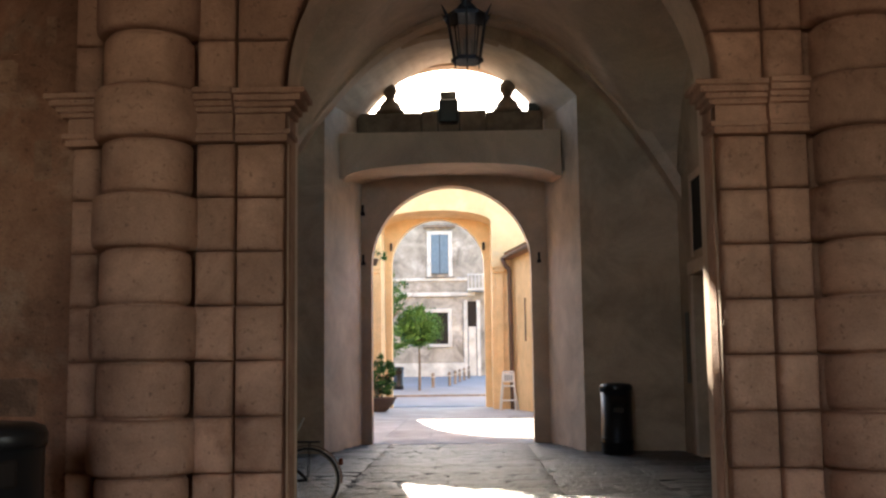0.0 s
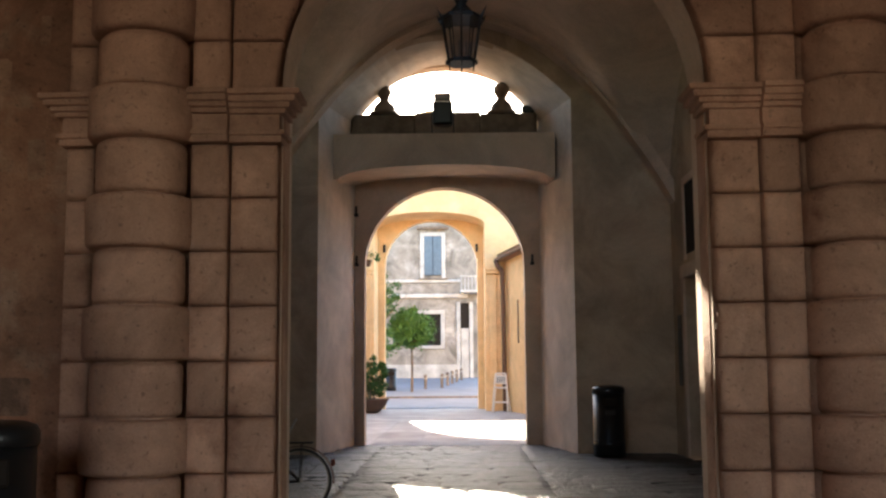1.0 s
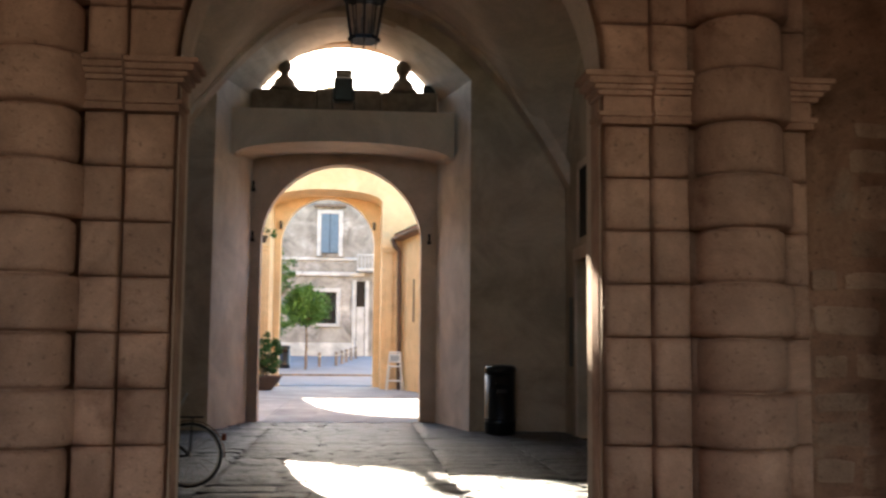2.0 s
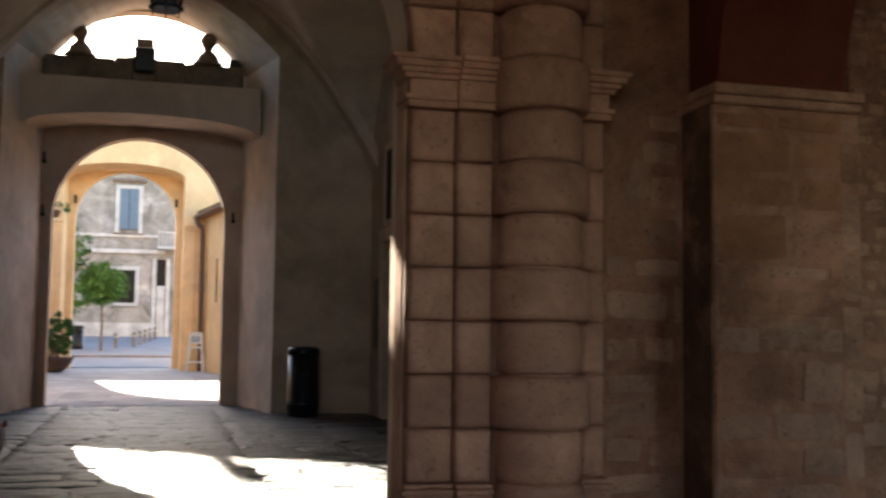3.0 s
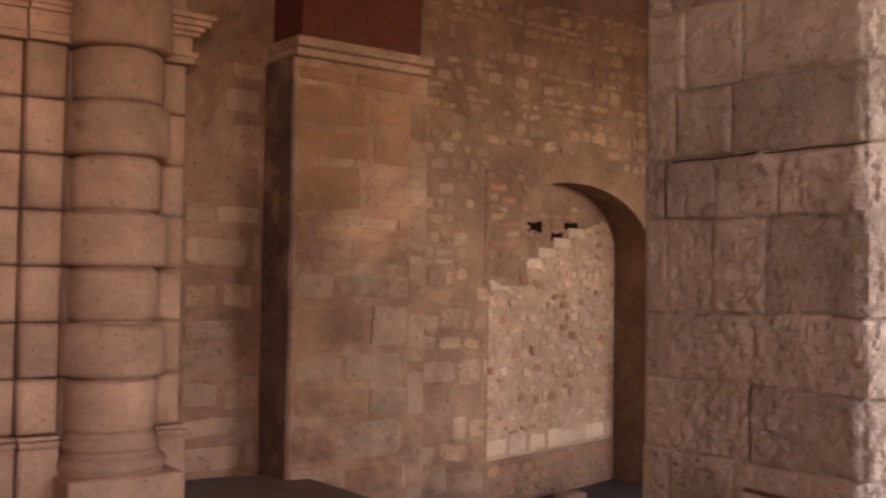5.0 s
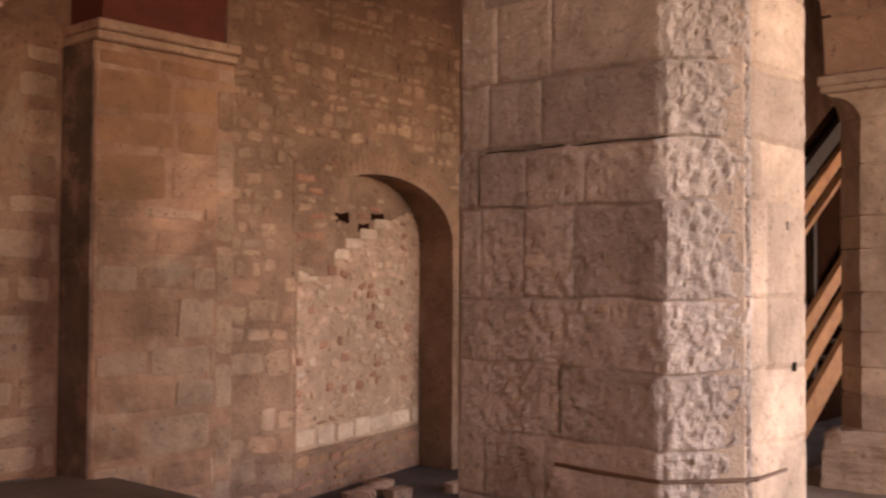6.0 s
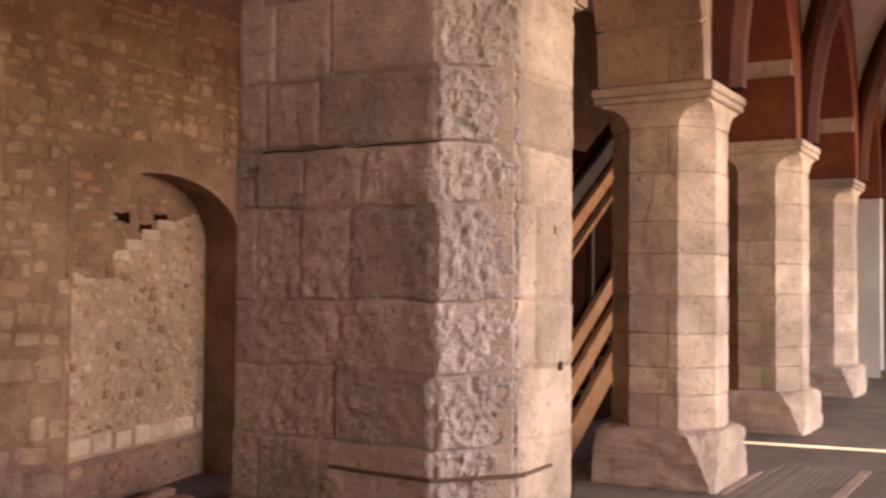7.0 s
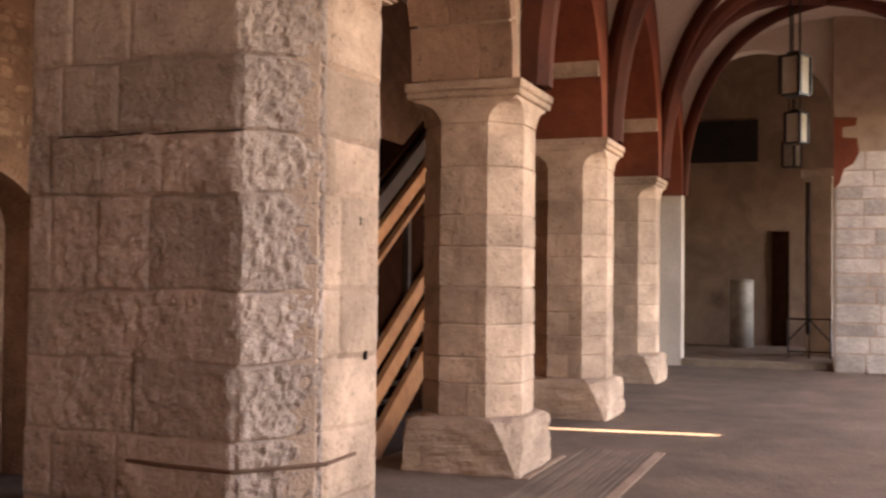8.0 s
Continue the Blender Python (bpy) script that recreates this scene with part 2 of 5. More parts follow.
M_frost = material("frosted_lamp_glass", (0.36, 0.32, 0.26), (0.28, 0.25, 0.20), 4.0, 0.25, 0.02, 40, 0.0, spec=0.6)
M_steel = material("dull_metal_drum", (0.52, 0.47, 0.40), (0.33, 0.30, 0.25), 4.0, 0.5, 0.1, 60, 0.0, metal=0.1, stain=0.3)
M_glass = bpy.data.materials.new("lantern_glass")
M_glass.use_nodes = True
g_ = M_glass.node_tree.nodes["Principled BSDF"]
g_.inputs["Transmission Weight"].default_value, g_.inputs["Roughness"].default_value, g_.inputs["IOR"].default_value = 1.0, 0.12, 1.3
M_red = material("dark_red_plaster", (0.225, 0.056, 0.024), (0.14, 0.034, 0.016), 1.6, 0.9, 0.25, 40, 0.05, third=(0.13, 0.055, 0.035), third_scale=1.8, third_at=0.6, stain=0.3)
M_rib = material("red_painted_rib", (0.095, 0.025, 0.012), (0.05, 0.014, 0.008), 1.6, 0.88, 0.15, 40, 0.05)
M_red_deep = material("deep_red_plaster", (0.155, 0.036, 0.02), (0.10, 0.024, 0.014), 1.6, 0.9, 0.25, 40, 0.05, stain=0.3)
M_web = material("pale_vault_plaster", (0.60, 0.50, 0.41), (0.51, 0.415, 0.335), 0.9, 0.92, 0.15, 30, 0.0, stain=0.15)
M_floor_slab = material("grey_paving_stone", (0.056, 0.060, 0.068), (0.026, 0.028, 0.033), 2.5, 0.36, 1.0, 40, 0.4, spec=0.5, bump_mid=8, stain=0.45)
M_floor = material("portico_paving", (0.225, 0.162, 0.114), (0.148, 0.105, 0.073), 1.5, 0.72, 0.3, 50, 0.15, bump_mid=12, stain=0.3)
M_yard = material("yard_paving", (0.43, 0.43, 0.43), (0.33, 0.33, 0.335), 1.2, 0.8, 0.3, 30, 0.16, stain=0.3)
M_orange = material("orange_plaster", (0.85, 0.57, 0.29), (0.77, 0.49, 0.235), 0.8, 0.92, 0.15, 30, 0.05, third=(0.66, 0.47, 0.30), third_scale=0.6, third_at=0.62, stain=0.18)
M_facade = material("weathered_facade_plaster", (0.34, 0.31, 0.265), (0.27, 0.245, 0.21), 0.5, 0.92, 0.15, 20, 0.0, third=(0.47, 0.44, 0.40), third_scale=0.45, third_at=0.54, stain=0.5)
M_trim = material("weathered_pale_trim", (0.56, 0.54, 0.50), (0.45, 0.43, 0.39), 1.5, 0.85, 0.15, 30, 0.08, stain=0.3)
M_white = material("white_painted_stone", (0.78, 0.76, 0.72), (0.66, 0.63, 0.58), 2.0, 0.8, 0.1, 30, 0.05)
M_dark_earth = material("dark_earth", (0.10, 0.07, 0.05), (0.06, 0.04, 0.03), 3.0, 0.98, 0.7, 40, 0.1, bump_mid=10)
M_street = material("street_asphalt", (0.22, 0.235, 0.26), (0.17, 0.18, 0.20), 0.8, 0.9, 0.2, 30, 0.0)

# ---------------------------------------------------------------- portal between hall and passage
CX, RAD, ZS = 0.125, 1.475, 3.47       # the portal's arch: centre, radius, springing
ROW = 0.376                          # height of a course
Z_IMP0, Z_IMP1 = 3.09, 3.45

arch_wall = thing("wall_north", "ochre plastered hall wall round the rusticated portal", "wall", kind="structure")
bm = bmesh.new()
arched_wall(bm, "y", 7.45, 7.75, -7.0, 3.98, -0.6, 6.6, CX, 1.52, ZS)
part("wall_body", bm, M_old_wall, arch_wall)
# splayed plaster reveal of the opening
bm = bmesh.new()
prof = [(CX + RAD, 0.0)] + arch_line(CX, RAD, ZS, 28) + [(CX - RAD, 0.0)]
prof2 = [(CX + RAD + 0.025, 0.0)] + arch_line(CX, RAD + 0.025, ZS, 28) + [(CX - RAD - 0.025, 0.0)]
fr = [bm.verts.new((x, 7.16, z)) for x, z in prof]
bk = [bm.verts.new((x, 7.752, z)) for x, z in prof2]
for k in range(len(fr) - 1):
    bm.faces.new((fr[k], fr[k + 1], bk[k + 1], bk[k]))
part("reveal", bm, M_plaster_pass, arch_wall)

# ---------------------------------------------------------------- passage
passage = thing("wall_passage", "grey-beige plastered walls of the vaulted passage", "wall", kind="structure")
XL, XR, YB = -3.85, 3.75, 19.2
part("side_wall", boxes((XL - 0.4, XL, 7.75, YB, -0.3, 9)), M_plaster_shaded, passage)
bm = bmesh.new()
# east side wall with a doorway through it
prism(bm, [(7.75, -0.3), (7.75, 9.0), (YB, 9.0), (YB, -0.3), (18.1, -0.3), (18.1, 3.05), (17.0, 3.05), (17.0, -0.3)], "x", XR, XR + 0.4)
part("side_wall", bm, M_plaster_shaded, passage)
def niche_line(hw, z, rise):
    return [(-0.41 + hw, -0.1)] + [(-0.41 + hw * (1 - k / 10), z + rise * (1 - (1 - k / 10) ** 2)) for k in range(21)] + [(-0.41 - hw, -0.1)]
bm = bmesh.new()
# end wall of the bay, with the tall niche
prism(bm, [(XL - 0.4, -0.3), (XL - 0.4, 9.0), (XR + 0.4, 9.0), (XR + 0.4, -0.3)] + niche_line(2.365, 6.55, 1.25), "y", YB, YB + 0.35)
part("end_wall", bm, M_plaster_shaded, passage)
# splayed sides and vault of the niche
bm = bmesh.new()
A = [bm.verts.new((x, YB, z)) for x, z in niche_line(2.37, 6.55, 1.25)]
B = [bm.verts.new((x, 21.4, z)) for x, z in niche_line(1.90, 6.62, 1.25)]
for k in range(len(A) - 1):
    bm.faces.new((A[k], A[k + 1], B[k + 1], B[k]))
part("niche_lining", bm, M_plaster_skylit, passage)
# back wall with the door arch below and the lunette above
bm = bmesh.new()
arched_wall(bm, "y", 21.4, 21.75, -4.5, 4.2, -0.3, 6.45, -0.47, 1.64, 3.62)
arched_wall(bm, "y", 21.4, 21.75, -4.5, 4.2, 6.451, 9.5, -0.44, 1.86, 6.48, rise=1.34)
part("back_wall", bm, M_plaster_pass, passage)

bm = bmesh.new()
def bay_arch(drop):
    return [((XL + XR) / 2 + (XR - XL) / 2 * (1 - k / 14), 8.05 - drop - 3.45 * (1 - k / 14) ** 2) for k in range(29)]
prism(bm, bay_arch(0.10) + bay_arch(-0.30)[::-1], "y", YB - 0.42, YB - 0.003)
part("wall_arch", bm, M_plaster_pass, passage)

balcony = thing("balcony", "plastered balcony slab with a shallow arched underside", "balcony", kind="structure")
bm = bmesh.new()
out = [(-2.62, 6.1), (1.72, 6.1), (1.72, 5.2)] + arch_line(-0.45, 2.05, 5.2, 16, 0.28) + [(-2.62, 5.2)]
prism(bm, out, "y", 20.05, 21.4)
part("slab", bm, M_plaster_pass, balcony)

# groin vault over the passage
vault = thing("ceiling", "plastered groin vault of the passage", "ceiling", kind="structure")
bm = bmesh.new()
NX, NY = 36, 44
Y0, Y1, ZSP, RISE = 7.75, YB, 4.6, 3.45
def vz(x, y):
    u = min(1.0, abs((x - (XL + XR) / 2) / ((XR - XL) / 2)))
    v = min(1.0, abs((y - (Y0 + Y1) / 2) / ((Y1 - Y0) / 2)))
    return ZSP + RISE * max(1 - u * u, math.sqrt(1 - v * v) - 0.04)
gr = [[bm.verts.new((XL + (XR - XL) * (0.5 - 0.5 * math.cos(math.pi * i / NX)), Y0 + (Y1 - Y0) * (0.5 - 0.5 * math.cos(math.pi * j / NY)), 0)) for j in range(NY + 1)] for i in range(NX + 1)]
for col in gr:
    for v in col:
        v.co.z = vz(v.co.x, v.co.y)
for i in range(NX):
    for j in range(NY):
        bm.faces.new((gr[i][j], gr[i][j + 1], gr[i + 1][j + 1], gr[i + 1][j]))
part("vault", bm, M_plaster_pass, vault, smooth=True)
part("roof_slab", boxes((XL - 0.4, XR + 0.4, 7.75, 21.75, 9.0, 9.4)), M_plaster_pass, vault)

# ---------------------------------------------------------------- floors
floor = thing("floor", "worn stone floor of hall and portico", "floor", kind="structure")
part("slab", boxes((-7, 4.1, -6, 7.3, -0.5, 0.0), (4.1, 24, -6, 3.3, -0.5, 0.0)), M_floor, floor)
pit = thing("floor_low", "dark earth floor of the sunken aisle", "floor", kind="structure")
part("earth", boxes((4.1, 19, 3.3, 9.0, -0.9, -0.5)), M_dark_earth, pit)
part("landing", boxes((15.9, 18.5, 3.302, 6.0, -0.498, -0.002)), M_floor, pit)
pfloor = thing("floor_passage", "grey stone slabs paving the passage", "floor", kind="structure")
part("bed", boxes((XL - 0.3, XR + 0.3, 7.3, 21.4, -0.4, -0.035)), M_dark_earth, pfloor)
yard = thing("ground", "pale stone paving of the yard and street", "ground", kind="structure")
part("yard_paving", boxes((-60, 60, 21.4, 41.1, -0.6, -0.01)), M_yard, yard)
bm = bmesh.new()
prism(bm, [(41.1, -0.6), (700, -0.6), (700, 0.9), (62, 0.9), (41.1, 0.02)], "x", -250, 250)
part("street", bm, M_street, yard)
part("verge", boxes((-250, 250, -60, 21.4, -1.2, -0.95)), M_dark_earth, yard)

# ---------------------------------------------------------------- sunken aisle: buttress, niche wall
aisle = thing("wall_aisle", "patched rubble wall with a walled-up arched niche", "wall", kind="structure")
bm = bmesh.new()
NC, NR, NZ = 7.05, 1.06, 1.85
arched_wall(bm, "y", 7.12, 7.62, 5.2, 8.9, -0.9, 6.6, NC, NR, NZ, rise=0.64)
for d in ((8.9, 9.20, 7.12, 7.62, -0.9, 6.6), (9.20, 9.44, 7.12, 7.62, -0.9, 1.6), (9.20, 9.44, 7.12, 7.62, 2.7, 6.6), (9.44, 19.5, 7.12, 7.62, -0.9, 6.6)):
    box(bm, *d)          # an unseen slit, added to throw a streak of sun on the portico floor
part("wall_body", bm, M_mortar, aisle)
inf = part("infill", boxes((-0.05, 2.3, 0.0, 0.15, -0.9, 2.62)), M_infill, aisle)
inf.location, inf.rotation_euler = (5.985, 7.13, 0), (0, 0, radians(12.4))
part("recess_wall", boxes((3.98, 4.0, 7.4, 7.46, -0.6, 6.6)), M_old_wall, aisle)
buttress = thing("buttress", "stone wall pier with patchy plaster and a moulded cornice", "pier")
part("shaft", boxes((3.92, 5.2, 7.0, 7.7, -0.9, 3.25), bevel=0.015), M_old_wall, buttress)
part("cornice", boxes((3.915, 5.20, 6.965, 7.7, 3.251, 3.32), (3.905, 5.21, 6.93, 7.7, 3.321, 3.40), bevel=0.012), M_plaster_old, buttress)
# dark slab that paints the corner's shade onto the side face
part("sooty_side", boxes((3.903, 3.9185, 7.012, 7.448, -0.5, 3.24)), M_shade_and_stone, buttress, "side face with the corner's shade painted on")
# red transverse arch from the buttress to the first pillar
rib = thing("transverse_arch", "dark red plastered arch across the aisle", "arch", kind="structure")
bm = bmesh.new()
out = arch_line(5.37, 1.63, 3.40, 22) 
out = [(7.0, 3.40)] + out[1:-1] + [(3.74, 3.40), (3.74, 6.4), (7.46, 6.4), (7.46, 3.40)]
prism(bm, out, "x", 3.97, 5.08)
part("arch_body", bm, M_red_deep, rib)

# ---------------------------------------------------------------- pillars of the portico
def chamfered(x0, x1, y0, y1, c):
    return [(x0 + c, y0), (x1 - c, y0), (x1, y0 + c), (x1, y1 - c), (x1 - c, y1), (x0 + c, y1), (x0, y1 - c), (x0, y0 + c)]


def loft(bm, rings):
    vs = [[bm.verts.new(p) for p in r] for r in rings]
    n = len(vs[0])
    for lo, hi in zip(vs, vs[1:]):
        for k in range(n):
            bm.faces.new((lo[k], lo[(k + 1) % n], hi[(k + 1) % n], hi[k]))
    bm.faces.new(vs[0][::-1])
    bm.faces.new(vs[-1])
    return bm


def clip(poly, axis, at, keep):
    """The part of an outline on one side of an axis-parallel line."""
    out = []
    for k, p in enumerate(poly):
        q = poly[(k + 1) % len(poly)]
        ip, iq = (p[axis] - at) * keep >= 0, (q[axis] - at) * keep >= 0
        if ip:
            out.append(p)
        if ip != iq:
            f = (at - p[axis]) / (q[axis] - p[axis])
            out.append((p[0] + f * (q[0] - p[0]), p[1] + f * (q[1] - p[1])))
    return out


def inset(poly, d):
    cx, cy = sum(p[0] for p in poly) / len(poly), sum(p[1] for p in poly) / len(poly)
    return [(x + math.copysign(d, cx - x), y + math.copysign(d, cy - y)) for x, y in poly]


def worn(bm, cuts, amount, seed):
    """Uneven, weathered faces and edges on a dressed block."""
    bmesh.ops.triangulate(bm, faces=[f for f in bm.faces if len(f.verts) > 4])
    bmesh.ops.subdivide_edges(bm, edges=[ed for ed in bm.edges if ed.calc_length() > 0.07], cuts=cuts, use_grid_fill=True)
    bm.normal_update()
    for v in bm.verts:
        q = v.co * 9 + Vector((seed * 3.1, 0, 0))
        v.co += v.normal * amount * 1.3 * (noise.noise(q) + 0.6 * noise.noise(q * 2.7) - 0.2)
    return bm


COURSES = [0.42, 0.67, 0.87, 1.12, 1.40, 1.71, 1.95, 2.32, 2.66]
def pillar(x0, w, d, y0=2.08):
    ob = thing("pillar", "square limestone pillar with chamfered corners on a worn stone base", "pillar", (x0, y0, 0), "pillars of the portico")
    rnd = random.Random(int(x0 * 100))
    shaft = part("shaft", prism(bmesh.new(), chamfered(0.012, w - 0.012, 0.012, d - 0.012, 0.22), "z", 0.38, 2.84), M_pillar_joint, ob)
    for z0, z1 in zip(COURSES, COURSES[1:]):
        cut = d * rnd.choice((0.36, 0.5, 0.62, 0.45))
        for keep in (1, -1):
            poly = clip(chamfered(0, w, 0, d, 0.22), 1, cut + keep * 0.003, keep)
            bm = bmesh.new()
            e_ = 0.011
            o = rnd.uniform(-0.002, 0.003)
            rings = [[(x, y, z) for x, y in inset(poly, q - o)] for q, z in ((e_, z0 + 0.002), (0, z0 + 0.011), (0, z1 - 0.011), (e_, z1 - 0.002))]
            part("stone", worn(loft(bm, rings), 2, 0.005, x0), M_pillar, shaft)
    # foot: square block whose corners run up into the chamfers
    bm = bmesh.new()
    def ring(g, c, z):
        return [(x, y, z) for x, y in chamfered(-g, w + g, -g * 0.8, d + g * 0.6, c)]
    def foot(g, spur, c, z):
        q = chamfered(-g, w + g, -g * 0.8, d + g * 0.6, c)
        q[0], q[7] = (-g + spur, -g * 0.8), (-g, -g * 0.8 + spur)
        return [(x, y, z) for x, y in q]
    loft(bm, [foot(0.088, 0.02, 0.02, 0), foot(0.086, 0.05, 0.02, 0.08), foot(0.083, 0.11, 0.022, 0.22), foot(0.079, 0.165, 0.028, 0.33), foot(0.070, 0.19, 0.04, 0.385), foot(0.045, 0.205, 0.10, 0.412), foot(0.002, 0.215, 0.215, 0.425)])
    part("base", worn(bm, 5, 0.013, x0), M_pillar, ob)
    # head: chamfers die out in rounded stops under the slab
    bm = bmesh.new()
    loft(bm, [ring(0.002, 0.22, 2.66)] + [ring(0.002 + 0.018 * t, 0.22 - 0.21 * (1 - math.sqrt(1 - t * t)), 2.66 + 0.16 * t) for t in (0.3, 0.6, 0.8, 0.92, 0.99)] + [ring(0.02, 0.005, 2.845)])
    part("head", bm, M_pillar, ob)
    bm = bmesh.new()
    box(bm, -0.05, w + 0.05, -0.05, d + 0.05, 2.846, 2.90, 0.012)
    box(bm, -0.065, w + 0.065, -0.065, d + 0.065, 2.90, 2.97, 0.012)
    part("impost", bm, M_pillar, ob)
    return ob


PX = [7.42, 10.80, 15.0]
PW, PD = 0.77, 0.82
for x, y in zip(PX, (2.08, 2.15, 2.33)):
    pillar(x, PW, PD, y)

# the first pillar: rough blocks course by course on a core
p1 = thing("corner_pillar", "massive rough-hewn limestone pillar with chamfered corners", "pillar", (0, 0, 0), "pillars of the portico")
core = part("core", prism(bmesh.new(), chamfered(3.965, 5.185, 2.055, 3.725, 0.275), "z", -0.5, 3.9), M_pillar_joint, p1)


def rough_block(o, u, n, u0, u1, z0, z1, step, depth, freq, seed, soft_edge=0.012, low=0.15, bed=-0.009):
    """A hewn block: a dense sheet whose edges lie in the joints and whose face is roughly dressed."""
    bm = bmesh.new()
    nu, nz = max(3, round((u1 - u0) / step)), max(3, round((z1 - z0) / step))
    lift = random.Random(seed).uniform(-0.004, 0.006)
    g = []
    for i in range(nu + 1):
        col = []
        for j in range(nz + 1):
            p = o + u * (u0 + (u1 - u0) * i / nu) + Vector((0, 0, z0 + (z1 - z0) * j / nz))
            p.z += 0.022 * noise.noise(p * 2.4) + 0.008 * noise.noise(p * 7)
            q = p * freq + Vector((seed * 1.7, 0, 0))
            smear = min(1.0, max(low, 0.62 + 1.5 * noise.noise(p * 2.6 + Vector((3, 1, 7)))))
            h = 0.012 + lift + smear * depth * (noise.noise(q) + 0.6 * noise.noise(q * 2.3)) - abs(noise.noise(p * freq * 1.6)) * smear * depth * 0.5 + 0.008 * noise.noise(p * 3.3)
            edge = min(i, nu - i, j, nz - j)
            h = (bed if min(j, nz - j) == 0 else -soft_edge) if edge == 0 else (h * 0.75 if edge == 1 else h)
            col.append(bm.verts.new(p + n * h))
        g.append(col)
    for i in range(nu):
        for j in range(nz):
            bm.faces.new((g[i][j], g[i + 1][j], g[i + 1][j + 1], g[i][j + 1]))
    bmesh.ops.recalc_face_normals(bm, faces=bm.faces[:])
    if bm.faces[0].normal.dot(n) < 0:
        bmesh.ops.reverse_faces(bm, faces=bm.faces[:])
    return bm


C1 = [-0.02, 0.40, 0.73, 1.07, 1.395, 1.84, 2.12, 2.46, 2.85, 3.30]
FACES = [  # origin, direction, outward normal, length, joints per course, relief
    (Vector((3.95, 3.47, 0)), Vector((0, -1, 0)), Vector((-1, 0, 0)), 1.175, 3, 0.020, 15, 0.0180),
    (Vector((3.95, 2.295, 0)), Vector((0.797, -0.603, 0)), Vector((-0.603, -0.797, 0)), 0.423, 1, 0.021, 18, 0.0150),
    (Vector((4.287, 2.04, 0)), Vector((1, 0, 0)), Vector((0, -1, 0)), 0.593, 2, 0.004, 9, 0.03),
    (Vector((4.88, 2.04, 0)), Vector((0.753, 0.659, 0)), Vector((0.659, -0.753, 0)), 0.425, 1, 0.008, 12, 0.03),
]
rnd = random.Random(4)
seed = 0
for o, u, n, length, joints, depth, freq, step in FACES:
    for k, (z0, z1) in enumerate(zip(C1, C1[1:])):
        m_ = joints if joints < 2 else joints + rnd.choice((-1, 0, 0, 1))
        cuts = [0.0] + sorted((length * (q + rnd.uniform(0.3, 0.7)) / m_) for q in range(m_ - 1)) + [length] if m_ > 1 else [0.0, length]
        for u0, u1 in zip(cuts, cuts[1:]):
            if u1 - u0 < 0.06:
                continue
            seed += 1
            dep, soft_e, low, bed = depth, 0.0, 0.3, -0.009
            if joints == 3:          # face towards the hall: smeared with mortar, smoother blocks in the upper courses
                dep = depth * (rnd.choice((0.3, 0.4, 0.5)) if k > 5 else rnd.choice((0.8, 1.1, 1.35, 1.5)))
                soft_e, bed = rnd.choice((0.006, 0.002, -0.003, -0.007, -0.010)), rnd.choice((-0.010, -0.007, -0.003, 0.002))
            elif joints == 1:
                dep, soft_e, low = (depth * 1.8 if k == 8 and freq > 20 else depth), 0.002, 0.8
            mat_ = M_rough_pillar if depth > 0.006 else M_pillar
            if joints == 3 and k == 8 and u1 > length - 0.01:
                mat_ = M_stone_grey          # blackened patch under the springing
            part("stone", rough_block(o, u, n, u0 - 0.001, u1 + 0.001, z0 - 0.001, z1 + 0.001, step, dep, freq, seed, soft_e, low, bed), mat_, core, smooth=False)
for x_, y_, z_ in ((4.72, 2.022, 1.05), (4.63, 2.022, 1.72)):
    part("hole", boxes((x_, x_ + 0.018, y_, y_ + 0.02, z_, z_ + 0.045), bevel=0.004), M_dark, p1)
# iron strap let into the stone
bm = bmesh.new()
strap = [(3.93, 2.86), (3.925, 2.60), (3.93, 2.30), (4.09, 2.165), (4.28, 2.015), (4.60, 2.02)]
for p, q in zip(strap, strap[1:]):
    rod(bm, (*p, 0.60 + 0.03 * (p[1] - 2.2) ** 2), (*q, 0.60 + 0.03 * (q[1] - 2.2) ** 2), 0.010, 6)
part("iron_strap", bm, M_copper, p1, "rusty iron strap")
bm = bmesh.new()
for k in range(9):
    y_ = 3.3 - 0.115 * k
    rod(bm, (3.944, y_, 2.115 + 0.004 * math.sin(k * 2.1)), (3.944, y_ - 0.115, 2.115 + 0.004 * math.sin(k * 2.1 + 2.1)), 0.0032, 5)
part("joint_crack", bm, M_dark, p1)

# arcade arches above the pillars
arcade = thing("wall_arcade", "arcade wall of stone and red plaster above the pillars", "wall", kind="structure")
SPANS = [(5.20, PX[0]), (PX[0] + PW, PX[1]), (PX[1] + PW, PX[2]), (PX[2] + PW, 18.3)]
for k, (s0, s1) in enumerate(SPANS):
    bm = bmesh.new()
    c, r = (s0 + s1) / 2, (s1 - s0) / 2
    l = 3.95 if k == 0 else s0 - PW / 2
    h = 18.5 if k == 3 else s1 + PW / 2
    lo_ = (2.12, 2.16, 2.26, 2.40)[k]
    arched_wall(bm, "y", lo_, lo_ + 0.74, l, h, 2.971, 6.6, c, r, 2.971, rise=r * 1.25)
    part("arch", bm, M_pillar if k == 0 else M_red, arcade)

